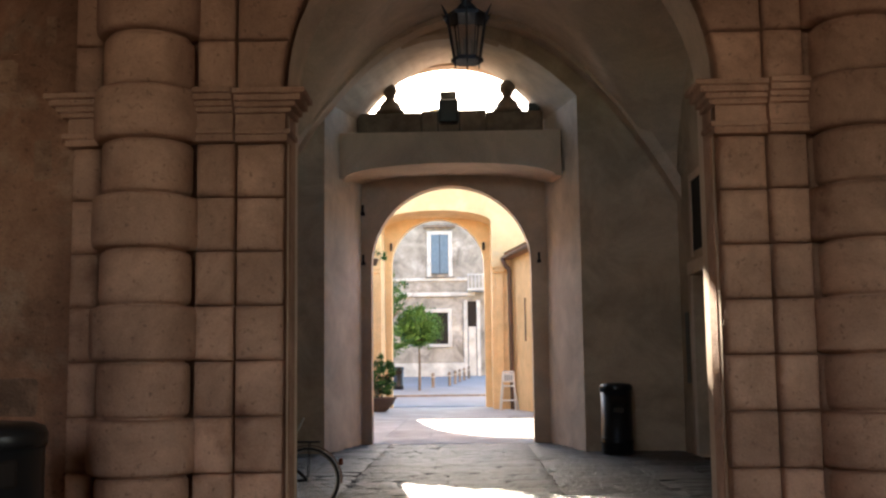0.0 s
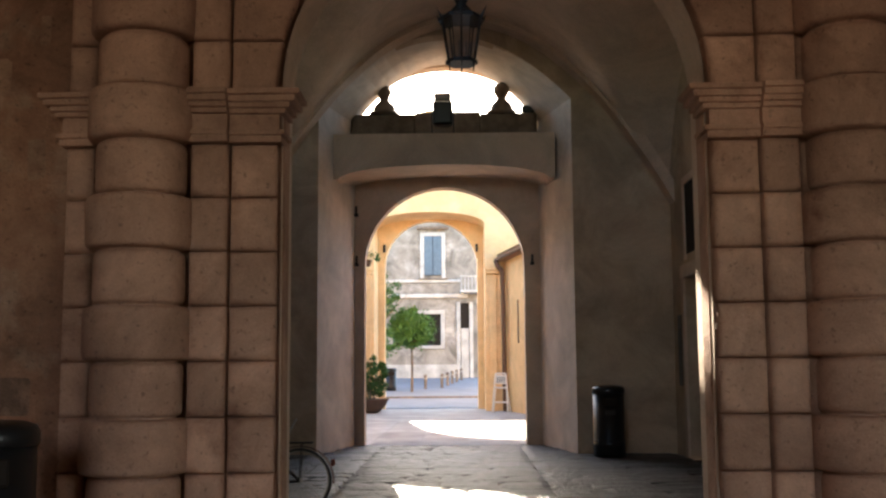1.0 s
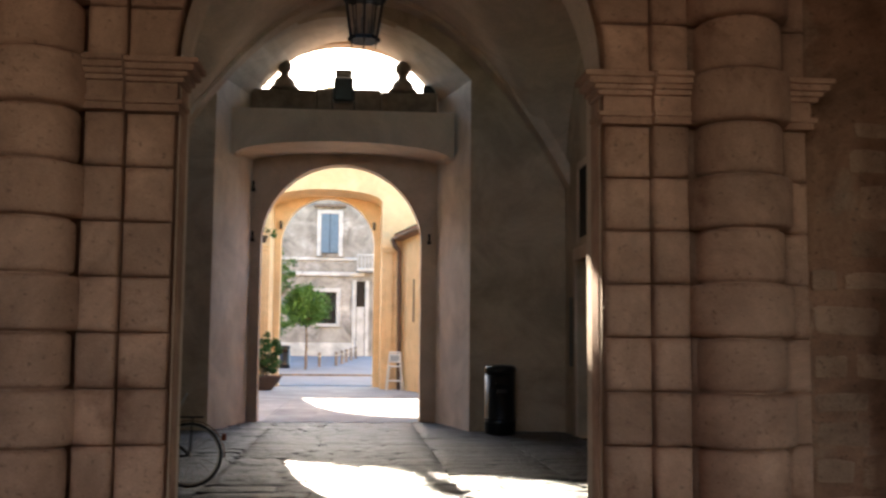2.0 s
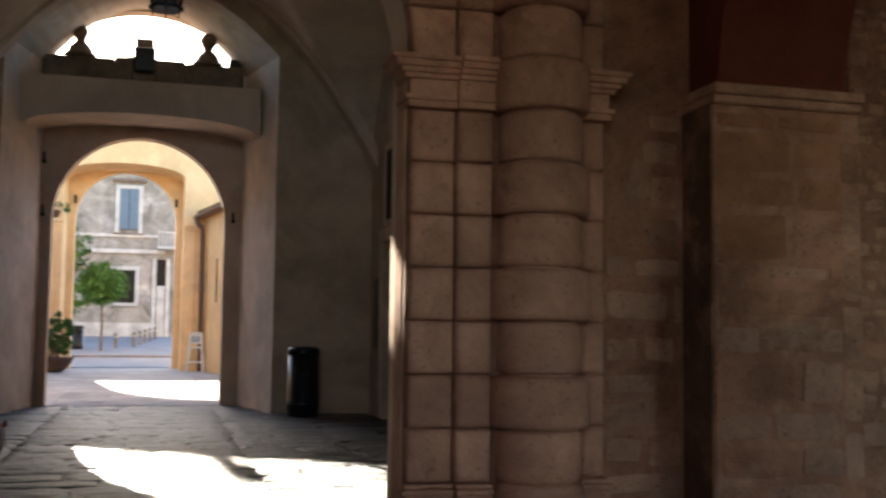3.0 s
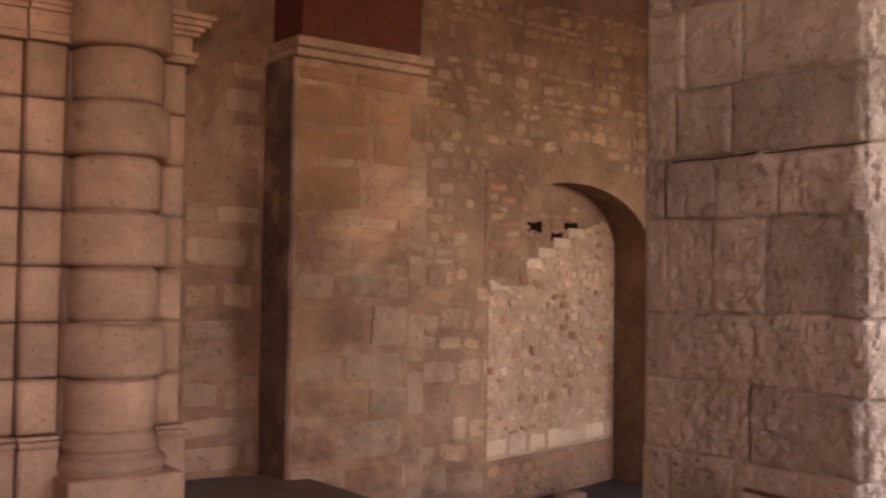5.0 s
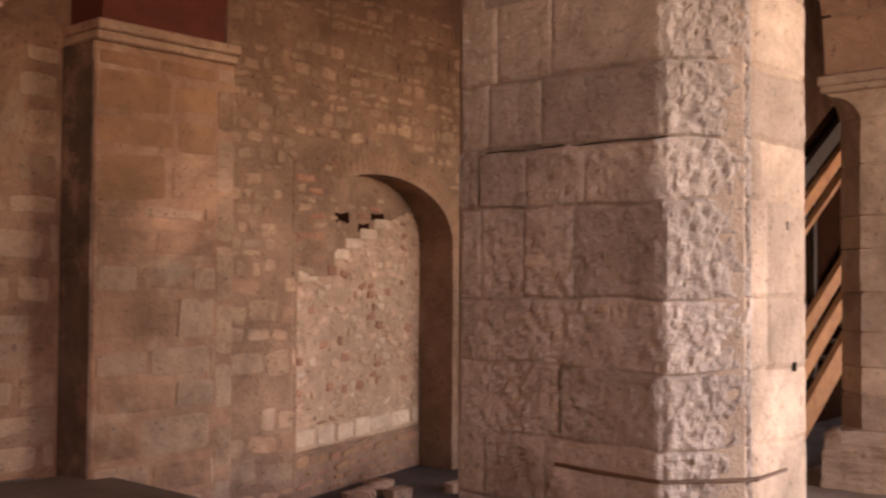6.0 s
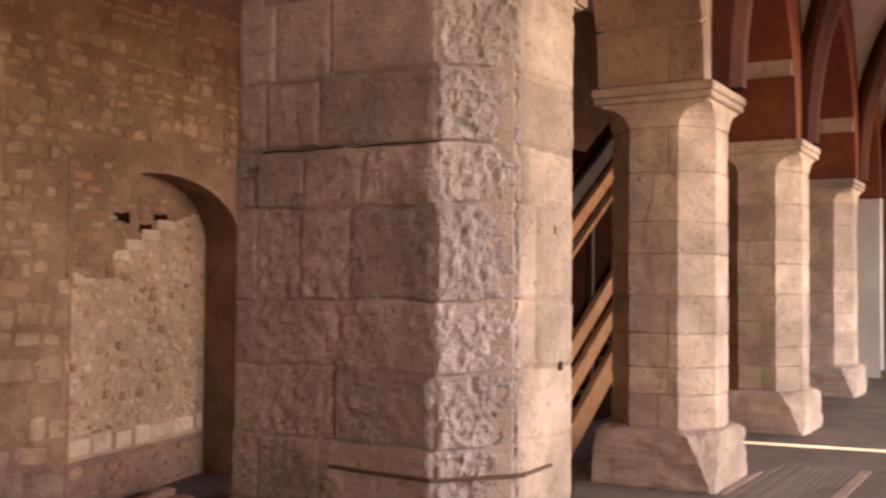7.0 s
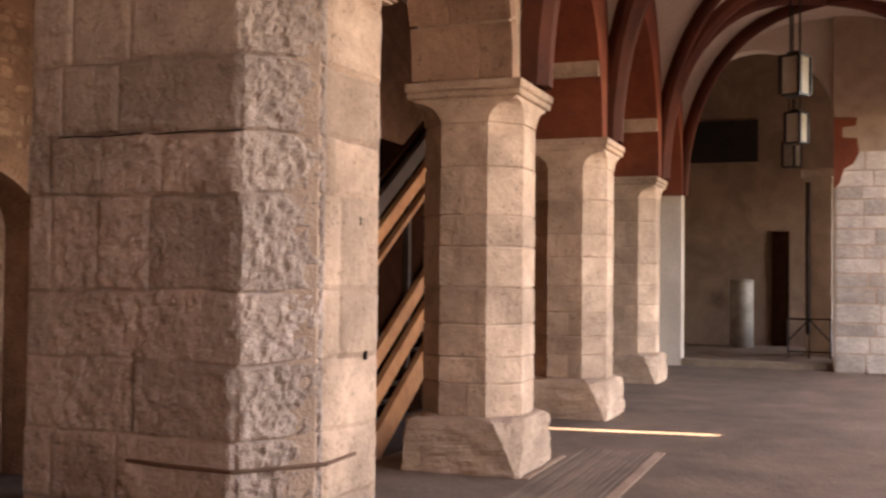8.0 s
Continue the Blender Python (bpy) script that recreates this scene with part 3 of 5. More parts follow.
# ---------------------------------------------------------------- portico vault
vp = thing("ceiling_portico", "pale plastered cross vaults with dark red ribs", "ceiling", kind="structure")
BAYS = [3.95, PX[0] + PW / 2, PX[1] + PW / 2, PX[2] + PW / 2, 18.5]
YS0, VS, VR = -2.35, 2.98, 2.9
def edge_y(x):
    return 2.08 + 0.034 * (x - 7.4)
def pz(u, v):
    return VS + VR * max(max(0.0, 1 - abs(u) ** 2.6) ** 0.5, max(0.0, 1 - abs(v) ** 2.6) ** 0.5)
bm = bmesh.new()
for b0, b1 in zip(BAYS, BAYS[1:]):
    n = 24
    g = [[None] * (n + 1) for _ in range(n + 1)]
    for i in range(n + 1):
        for j in range(n + 1):
            u, v = -math.cos(math.pi * i / n), -math.cos(math.pi * j / n)
            x_ = (b0 + b1) / 2 + u * (b1 - b0) / 2
            g[i][j] = bm.verts.new((x_, (YS0 + edge_y(x_)) / 2 + v * (edge_y(x_) - YS0) / 2, pz(u, v)))
    for i in range(n):
        for j in range(n):
            bm.faces.new((g[i][j], g[i][j + 1], g[i + 1][j + 1], g[i + 1][j]))
part("webs", bm, M_web, vp, smooth=True)
def ribbon(bm, pts, w, h):
    """A square rib swept along points, hanging below them."""
    rings = []
    for k, p in enumerate(pts):
        t = (pts[min(k + 1, len(pts) - 1)] - pts[max(k - 1, 0)]).normalized()
        side = Vector((-t.y, t.x, 0)).normalized()
        down = t.cross(side).normalized()
        if down.z > 0:
            down = -down
        rings.append([bm.verts.new(p + side * s * w / 2 + down * q) for s, q in ((-1, -0.05), (1, -0.05), (1, h * 0.6), (0.4, h), (-0.4, h), (-1, h * 0.6))])
    for a_, b_ in zip(rings, rings[1:]):
        for k in range(6):
            bm.faces.new((a_[k], a_[(k + 1) % 6], b_[(k + 1) % 6], b_[k]))
    bmesh.ops.recalc_face_normals(bm, faces=bm.faces[:])
for b0, b1 in zip(BAYS, BAYS[1:]):
    for sgn in (1, -1):
        pts = []
        for i in range(29):
            u = -math.cos(math.pi * i / 28)
            x_ = (b0 + b1) / 2 + u * (b1 - b0) / 2
            pts.append(Vector((x_, (YS0 + edge_y(x_)) / 2 + sgn * u * (edge_y(x_) - YS0) / 2, pz(u, u) - 0.01)))
        bm = bmesh.new()
        ribbon(bm, pts, 0.15, 0.14)
        part("rib", bm, M_rib, vp)
for b0 in BAYS[1:-1]:
    bm = bmesh.new()
    ribbon(bm, [Vector((b0, (YS0 + edge_y(b0)) / 2 + v * (edge_y(b0) - YS0) / 2, pz(1, v) - 0.01)) for v in [-math.cos(math.pi * i / 28) for i in range(29)]], 0.30, 0.18)
    part("rib", bm, M_rib, vp)
part("roof_slab", boxes((-7, 24, -6.2, 7.45, 6.4, 6.8), (3.9, 19.5, 7.4, 9, 6.4, 6.8)), M_web, vp)

# ---------------------------------------------------------------- end wall and the room behind it
endw = thing("wall_east", "pale plastered end wall with a tall arched opening", "wall", kind="structure")
bm = bmesh.new()
arched_wall(bm, "x", 18.5, 18.85, -0.06, 9.0, -0.5, 6.5, 1.19, 1.25, 4.2)
part("wall_body", bm, M_web, endw)
part("stone_pier", boxes((18.3, 18.85, -3.2, -0.06, 0, 6.5)), M_pillar_joint, endw)
room = thing("wall_room", "dim room behind the arched opening", "wall", kind="structure")
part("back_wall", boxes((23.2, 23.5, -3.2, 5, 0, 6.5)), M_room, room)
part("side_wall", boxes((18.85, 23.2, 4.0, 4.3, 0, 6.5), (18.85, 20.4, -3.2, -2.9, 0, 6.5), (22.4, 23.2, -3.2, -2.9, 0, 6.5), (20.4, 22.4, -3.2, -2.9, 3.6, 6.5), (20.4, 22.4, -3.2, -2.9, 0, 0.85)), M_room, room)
part("room_floor", boxes((18.51, 23.2, -2.9, 4.0, 0.001, 0.12)), M_floor, room)

# plain walls that close the place
south = thing("wall_south", "plain plastered wall with openings to the courtyard", "wall", kind="structure")
part("wall_body", boxes((3.0, 3.9, -3.2, -2.35, 0, 6.5), (7.5, 8.2, -3.2, -2.35, 0, 6.5), (10.85, 11.5, -3.2, -2.35, 0, 6.5), (14.9, 15.5, -3.2, -2.35, 0, 6.5), (3.0, 18.5, -3.2, -2.35, 4.3, 6.5)), M_web, south)
# the high opening in the hall wall is added for the fill lamp
part("hall_wall", boxes((-7, -4.7, -6.0, -5.6, 0, 6.5), (-1.1, 3.4, -6.0, -5.6, 0, 6.5), (-4.7, -1.1, -6.0, -5.6, 5.0, 6.5), (-4.7, -1.1, -6.0, -5.6, 0, 2.8), (3.0, 3.4, -6, -3.2, 0, 6.5)), M_web, south)
west = thing("wall_west", "plain plastered wall of the hall", "wall", kind="structure")
part("wall_body", boxes((-7.3, -7, -6, 7.75, 0, 6.5)), M_old_wall, west)

# ---------------------------------------------------------------- yard and street
portal = thing("yard_portal", "orange plastered gateway with a round arch", "gateway", kind="structure")
bm = bmesh.new()
arched_wall(bm, "y", 40.6, 41.1, -14, 14, -0.2, 9.7, -1.33, 1.80, 5.5)
part("arch_wall", bm, M_orange, portal)
bm = bmesh.new()
arched_wall(bm, "y", 38.6, 40.6, -7, 4.5, -0.2, 9.3, -1.33, 2.05, 6.9, rise=0.45)
part("gate_bay", bm, M_orange, portal)
bm = bmesh.new()
prism(bm, [(-7.0, 10.0), (-7.0, 9.7), (4.5, 9.7), (4.5, 10.0), (-1.33, 11.75)], "y", 40.6, 41.1)
part("gable", bm, M_orange, portal)
chimney = part("chimney", boxes((-3.44, -3.16, 40.65, 41.0, 10.6, 11.66), bevel=0.02), M_orange, portal)
part("chimney_cap", boxes((-3.54, -3.06, 40.6, 41.05, 11.661, 12.02), bevel=0.08), M_tile, chimney)
wl = thing("yard_wall", "tall orange plastered yard wall", "wall", kind="structure")
part("wall_body", boxes((-7, -5.0, 21.8, 38.6, -0.2, 7.4)), M_orange, wl)
# ---------------------------------------------------------------- rusticated portal
def cushion(w, h, d=0.30):
    """A block with softly rounded front edges; the front looks along -y, its lower left front corner is the origin."""
    bm = bmesh.new()
    rings = [(0.0, d), (0.0, 0.060), (0.005, 0.036), (0.016, 0.016), (0.034, 0.005), (0.065, 0.0)]
    vs = []
    for i, y in rings:
        i = min(i, w * 0.4)
        j = min(1.5 * i, h * 0.3)          # bed joints are rounder than the upright ones
        vs.append([bm.verts.new(p) for p in ((i, y, j), (w - i, y, j), (w - i, y, h - j), (i, y, h - j))])
    for lo, hi in zip(vs, vs[1:]):
        for k in range(4):
            bm.faces.new((lo[k], lo[(k + 1) % 4], hi[(k + 1) % 4], hi[k]))
    bm.faces.new(vs[-1])
    return bm


def shared(name, bm, mat, smooth=False):
    """Mesh data for pieces that share it."""
    me = bpy.data.meshes.new(name)
    bm.normal_update()
    bm.to_mesh(me)
    bm.free()
    me.materials.append(mat)
    if smooth:
        for p in me.polygons:
            p.use_smooth = True
    return me


def piece(name, me, parent, at, scale=None, turn=0.0):
    ob = new(name, me)
    ob.parent = parent
    ob.matrix_basis = Matrix.LocRotScale(at, Euler((0, turn, 0)), scale)
    return ob


GAP = 0.004
def drum(r, h):
    bm = bmesh.new()
    prof = [(r - 0.085, 0.0), (r - 0.042, 0.003), (r - 0.017, 0.012), (r - 0.005, 0.028), (r, 0.055), (r, h - 0.055), (r - 0.005, h - 0.028), (r - 0.017, h - 0.012), (r - 0.042, h - 0.003), (r - 0.085, h)]
    return lathe(bm, prof, 20, a0=175, a1=365)


def moulding(w, d, left, right):
    """Impost profile: steps that jut further towards the top, returned at open ends."""
    bm = bmesh.new()
    steps = ((0, 0.05, 0.022), (0.05, 0.085, 0.038), (0.088, 0.20, 0.012), (0.20, 0.235, 0.042), (0.238, 0.275, 0.062), (0.275, 0.32, 0.088), (0.323, 0.36, 0.11))
    rings = []
    for z0, z1, j in steps:
        for z, q in ((z0, j - 0.004), (z0 + 0.005, j), (z1 - 0.005, j), (z1, j - 0.004)):
            rings.append([(-q * left, -q, z), (w + q * right, -q, z), (w + q * right, d, z), (-q * left, d, z)])
    loft(bm, rings)
    bmesh.ops.recalc_face_normals(bm, faces=bm.faces[:])
    return bm


ME_DRUM = [shared("drum", drum(0.31, ROW - 2 * GAP), M_rustic, True), shared("drum", drum(0.366, ROW - 2 * GAP), M_rustic, True)]
COLS = [  # offset of inner and outer edge from the arch's centre, front plane
    (1.50, 1.83, 7.11), (1.835, 2.10, 7.07), (2.80, 3.00, 7.165)]
for s in (1, -1):
    pier = thing("portal_pier", "rusticated sandstone pier with an engaged banded column", "pier", (0, 0, 0), "piers of the portal")
    back = boxes((min(CX + s * 1.47, CX + s * 3.0), max(CX + s * 1.47, CX + s * 3.0), 7.25, 7.46, 0, 3.45), (min(CX + s * 1.83, CX + s * 2.98), max(CX + s * 1.83, CX + s * 2.98), 7.25, 7.46, 3.45, 6.0))
    back = part("backing", back, M_rustic, pier)
    for n_, (a_, b_, y) in enumerate(COLS):
        w = b_ - a_
        x0 = CX + (a_ if s > 0 else -b_)
        me = shared("block", cushion(w - 2 * GAP, ROW - 2 * GAP), M_rustic, True)
        z = Z_IMP0
        for k in range(7):
            z -= ROW
            piece("block", me, back, (x0 + GAP, y + random.uniform(-0.004, 0.004), z + GAP))
        # courses above the impost; the innermost follows the arch
        z = Z_IMP1
        for k in range(5):
            if n_ or k > 3:
                if not (n_ == 0):
                    piece("block", me, back, (x0 + GAP, y, z + GAP))
            else:
                bm = bmesh.new()
                def inner(zz):
                    q = RAD ** 2 - max(0.0, zz - ZS) ** 2
                    return CX + s * (math.sqrt(max(q, 0.0)) + 0.035)
                zs_ = [z + GAP + (ROW - 2 * GAP) * t for t in (0, 0.25, 0.5, 0.75, 1)]
                out = [(inner(zz), zz) for zz in zs_] + [(CX + s * (b_ - GAP), zs_[-1]), (CX + s * (b_ - GAP), zs_[0])]
                cx_, cz_ = sum(p[0] for p in out) / 7, sum(p[1] for p in out) / 7
                def shrink(d):
                    return [(x + math.copysign(min(d, abs(cx_ - x)), cx_ - x), zz + (math.copysign(d, cz_ - zz) if abs(zz - cz_) > 0.12 else 0)) for x, zz in out]
                loft(bm, [[(x, yy, zz) for x, zz in shrink(d)] for d, yy in ((0, y + 0.3), (0, y + 0.045), (0.010, y + 0.016), (0.030, y + 0.003), (0.05, y))])
                bmesh.ops.recalc_face_normals(bm, faces=bm.faces[:])
                part("block", bm, M_rustic, back)
            z += ROW
        # impost and base of each strip
        inn, outr = (1, 0) if s > 0 else (0, 1)
        ends = {0: (inn, outr), 1: (0, 0), 2: (outr, inn)}[n_]
        im = part("impost", moulding(w, 0.28, *(1.5 * q for q in ends)), M_rustic, pier)
        im.location = (x0, y, Z_IMP0)
        bm = bmesh.new()
        j0, j1 = ends
        box(bm, -0.03 * j0, w + 0.03 * j1, -0.035, 0.25, 0, 0.385, 0.015)
        box(bm, -0.045 * j0, w + 0.045 * j1, -0.05, 0.25, 0.388, 0.425, 0.01)
        box(bm, -0.02 * j0, w + 0.02 * j1, -0.02, 0.25, 0.428, 0.456, 0.008)
        ba = part("base", bm, M_rustic, pier)
        ba.location = (x0, y, 0)
    # banded half column
    xc = CX + s * (2.46 if s > 0 else 2.44)
    column = part("column", lathe(bmesh.new(), [(0.27, 0.44), (0.27, 5.7)], 20, (xc, 7.13, 0), 175, 365), M_rustic, pier, smooth=True)
    z = Z_IMP0
    for k in range(7):
        z -= ROW
        piece("drum", ME_DRUM[k % 2], column, (xc, 7.13, z + GAP))
    piece("drum", ME_DRUM[1], column, (xc, 7.13, Z_IMP0 + GAP - 0.008))
    z = Z_IMP1
    for k in range(5):
        piece("drum", ME_DRUM[k % 2], column, (xc, 7.13, z + GAP))
        z += ROW
    prof = [(0.385, 0.20)] + [(0.352 + 0.04 * math.cos(t), 0.255 + 0.05 * math.sin(t)) for t in (-1.3, -0.8, -0.3, 0.3, 0.8, 1.3)] + [(0.345, 0.312), (0.322, 0.33), (0.322, 0.345)] + [(0.325 + 0.018 * math.cos(t), 0.368 + 0.02 * math.sin(t)) for t in (-1.2, -0.4, 0.4, 1.2)] + [(0.318, 0.395), (0.305, 0.44), (0.30, 0.458), (0.2, 0.46)]
    part("column_base", lathe(bmesh.new(), prof, 28, (xc, 7.13, 0), 170, 370), M_rustic, column, smooth=True)
    part("plinth", boxes((xc - 0.40, xc + 0.40, 6.73, 7.4, 0, 0.20), bevel=0.015), M_rustic, column)

# ---------------------------------------------------------------- stones of the old walls
def stone_mesh(seed, mat, jag=0.10, e_=0.2):
    """An irregular stone of unit size, its face towards -y."""
    r = random.Random(seed)
    bm = bmesh.new()
    pts = []
    for k in range(10):
        t = 2 * math.pi * (k + 0.5) / 10
        c, s_ = math.cos(t), math.sin(t)
        pts.append((0.5 * math.copysign(abs(c) ** e_, c) * (1 - r.uniform(0, jag)), 0.5 * math.copysign(abs(s_) ** e_, s_) * (1 - r.uniform(0, jag))))
    rings = [[(x, 1.0, z) for x, z in pts], [(x, 0.25, z) for x, z in pts], [(x * 0.93, 0.03 + r.uniform(0, 0.1), z * 0.88) for x, z in pts], [(x * 0.55, r.uniform(-0.12, 0.1), z * 0.5) for x, z in pts]]
    loft(bm, rings)
    bmesh.ops.recalc_face_normals(bm, faces=bm.faces[:])
    return shared("stone", bm, mat)


def rubble(parent, name, mats, x0, x1, z0, z1, y, hs, ls, depth, keep=1.0, seed=1, skip=None, joint=0.012, jag=0.12, e_=0.22):
    r = random.Random(seed)
    metas = [stone_mesh(seed * 100 + k, mats[k % len(mats)], jag, e_) for k in range(12)]
    z, count = z0, 0
    while z < z1 - 0.02:
        h = min(r.uniform(*hs), z1 - z)
        x = x0 - r.uniform(0, 0.0)
        while x < x1 - 0.03:
            w = min(r.uniform(*ls), x1 - x)
            cx_, cz_ = x + w / 2, z + h / 2
            if r.random() < keep and w > 0.035 and not (skip and skip(cx_, cz_, w / 2, h / 2)):
                hh = h * r.uniform(0.7, 1.05)
                wild = 0.3 if jag > 0.4 else (0.12 if jag > 0.2 else 0.0)
                piece(name, r.choice(metas), parent, (cx_, y - r.uniform(0.1, 0.75) * depth, cz_ + r.uniform(-wild, wild) * h), (w - joint, depth, hh - joint), r.uniform(-0.05 - wild, 0.05 + wild))
                count += 1
            x += w
        z += h
    return count


wall_n = next(o for o in arch_wall.children if o.name.startswith("wall_body"))
rubble(wall_n, "stone", [M_plaster_old, M_rubble, M_plaster_old], 3.22, 3.90, 0.0, 3.25, 7.45, (0.20, 0.36), (0.24, 0.58), 0.028, 0.80, 11, joint=0.04, jag=0.16, e_=0.26)
rubble(wall_n, "stone", [M_old_wall, M_rubble], -4.6, -3.1, 0.0, 4.2, 7.45, (0.25, 0.42), (0.35, 0.8), 0.014, 0.45, 12, joint=0.03)
piece("stone", stone_mesh(1201, M_shade_and_stone, 0.08), wall_n, (-3.33, 7.44, 1.345), (0.32, 0.02, 0.28))
shaft_b = next(o for o in buttress.children if o.name.startswith("shaft"))
rubble(shaft_b, "stone", [M_old_wall, M_plaster_old, M_old_wall, M_plaster_old], 3.93, 5.02, -0.5, 2.05, 7.0, (0.24, 0.42), (0.32, 0.72), 0.026, 0.92, 13, joint=0.024, jag=0.10, e_=0.18)
rubble(shaft_b, "stone", [M_ochre, M_old_wall, M_ochre], 3.93, 5.02, 2.05, 3.2, 7.0, (0.26, 0.40), (0.34, 0.75), 0.018, 0.9, 15, joint=0.020, jag=0.09, e_=0.18)
rubble(shaft_b, "quoin", [M_plaster_old, M_rubble], 5.02, 5.19, -0.5, 3.2, 6.998, (0.35, 0.6), (0.3, 0.4), 0.008, 1.0, 14, joint=0.008)
wall_a = next(o for o in aisle.children if o.name.startswith("wall_body"))


def in_niche(x, z, hw, hh):
    if abs(x - NC) < NR + hw and z - hh < NZ:
        return True
    zz = max(z - hh - NZ, 0)
    return zz < 0.64 + 0.24 and abs(x - NC) < NR * 1.25 and ((x - NC) / (NR + 0.24 + hw)) ** 2 + (zz / (0.64 + 0.24)) ** 2 < 1


rubble(wall_a, "stone", [M_rubble, M_old_wall, M_rubble, M_plaster_old, M_old_wall], 5.22, 5.98, -0.5, 1.5, 7.12, (0.14, 0.27), (0.18, 0.44), 0.018, 0.86, 21, joint=0.016, jag=0.22, e_=0.32)
rubble(wall_a, "stone", [M_rubble, M_rubble, M_plaster_old, M_rubble, M_rubble, M_rubble, M_rubble, M_plaster_old, M_rubble, M_rubble, M_mortar, M_mortar], 5.22, 8.35, 1.5, 4.15, 7.12, (0.06, 0.16), (0.07, 0.26), 0.022, 0.84, 22, in_niche, joint=0.008, jag=0.36, e_=0.42)
# brick ring of the niche's arch
me = shared("brick", cushion(0.070, 0.24, 0.10), M_ochre)
for k in range(32):
    t = radians(8 + 128 * k / 31)
    x, z = NC + NR * math.cos(t), NZ + 0.64 * math.sin(t)
    nx, nz = math.cos(t) / NR, math.sin(t) / 0.64
    tilt = math.atan2(nx, nz)
    b_ = piece("brick", me, wall_a, (x - 0.031 * math.cos(tilt), 7.1145 + random.uniform(-0.002, 0.003), z + 0.031 * math.sin(tilt)), None, tilt)
part("patch", boxes((5.985, 6.44, 7.1215, 7.19, 1.5, 2.62)), M_mortar, wall_a)
rubble(wall_a, "stone", [M_rubble, M_brick, M_old_wall, M_rubble], 5.96, 6.48, 1.5, 2.62, 7.12, (0.07, 0.13), (0.10, 0.26), 0.026, 0.88, 27, joint=0.012, jag=0.26, e_=0.34)
infill = next(o for o in aisle.children if o.name.startswith("infill"))
def stepped(x, z, hw, hh):
    return z > 1.45 + 0.36 * x and x < 1.75


rubble(infill, "stone", [M_infill, M_infill, M_infill, M_infill, M_step, M_infill, M_brick, M_infill, M_infill, M_infill, M_brick, M_infill], 0.0, 2.15, 0.14, 2.25, 0.0, (0.05, 0.13), (0.06, 0.20), 0.030, 0.78, 31, stepped, joint=0.010, jag=0.42, e_=0.48)
rubble(infill, "stone", [M_step], 0.0, 2.15, -0.06, 0.15, 0.0, (0.2, 0.21), (0.28, 0.42), 0.07, 1.0, 32, joint=0.02, jag=0.08)
for k in range(6):
    piece("stone", stone_mesh(900 + k, M_step, 0.05), infill, (0.15 + 0.25 * k, -0.035, 1.50 + 0.105 * k), (0.30, 0.07, 0.108))
rubble(infill, "stone", [M_rubble, M_brick, M_rubble], -0.03, 0.75, 1.62, 2.15, 0.0, (0.06, 0.10), (0.10, 0.26), 0.03, 0.95, 33, lambda x, z, hw, hh: z - hh < 1.56 + 0.42 * x, joint=0.012)
rubble(infill, "stone", [M_rubble, M_brick], 0.75, 1.45, 1.95, 2.3, 0.0, (0.07, 0.12), (0.12, 0.26), 0.04, 0.6, 34, lambda x, z, hw, hh: z - hh < 1.58 + 0.42 * x, joint=0.02)
# near-black plates stand in for the shade inside the holes
for x, z, w, h in ((0.56, 1.99, 0.26, 0.13), (0.97, 1.92, 0.20, 0.11), (1.20, 2.05, 0.24, 0.09)):
    part("hole", prism(bmesh.new(), [(x, z + 0.02), (x + w * 0.55, z), (x + w, z + 0.03), (x + w * 0.94, z + h), (x + w * 0.4, z + h * 0.8), (x + 0.01, z + h * 0.9)], "y", -0.014, 0.02), M_shade_black, infill)
bm = bmesh.new()
prism(bm, [(-0.05, 1.50), (1.75, 2.13), (2.2, 2.2), (2.2, 2.61), (-0.05, 2.61)], "y", -0.008, 0.02)
part("upper_fill", bm, M_mortar, infill)
part("brown_base", boxes((-0.03, 2.2, -0.012, 0.02, -0.6, -0.07)), M_mortar, infill)
rubble(infill, "stone", [M_ochre, M_brick, M_ochre], 0.0, 2.15, -0.5, -0.08, -0.012, (0.05, 0.16), (0.06, 0.28), 0.03, 0.8, 36, joint=0.012, jag=0.4, e_=0.45)
rr_ = random.Random(8)
heap = thing("fallen_stones", "broken stones lying on the earth of the sunken aisle", "stones", (0, 0, 0))
for k in range(14):
    ob = piece("stone", stone_mesh(700 + k % 5, M_rubble, 0.2), heap, (rr_.uniform(5.3, 7.6), rr_.uniform(6.2, 6.95), -0.46), (rr_.uniform(0.12, 0.34), rr_.uniform(0.1, 0.2), rr_.uniform(0.08, 0.16)))

# stones lining the first arch of the arcade
arch0 = next(o for o in arcade.children if o.name.startswith("arch"))
s0, s1 = SPANS[0]
c, r = (s0 + s1) / 2, (s1 - s0) / 2
for k in range(10):
    t0, t1 = radians(18 * k + 0.5), radians(18 * k + 17.5)
    for y0, y1 in (((2.10, 2.58), (2.59, 2.92)) if k % 2 else ((2.10, 2.36), (2.37, 2.92))):
        bm = bmesh.new()
        out = [(c + r * q * math.cos(t), 2.975 + r * q * 1.25 * math.sin(t)) for q, ts in ((0.985, (t0, (t0 + t1) / 2, t1)), (1.10, (t1, (t0 + t1) / 2, t0))) for t in ts]
        prism(bm, out, "y", y0, y1)
        part("voussoir", bm, M_plaster_old, arch0)
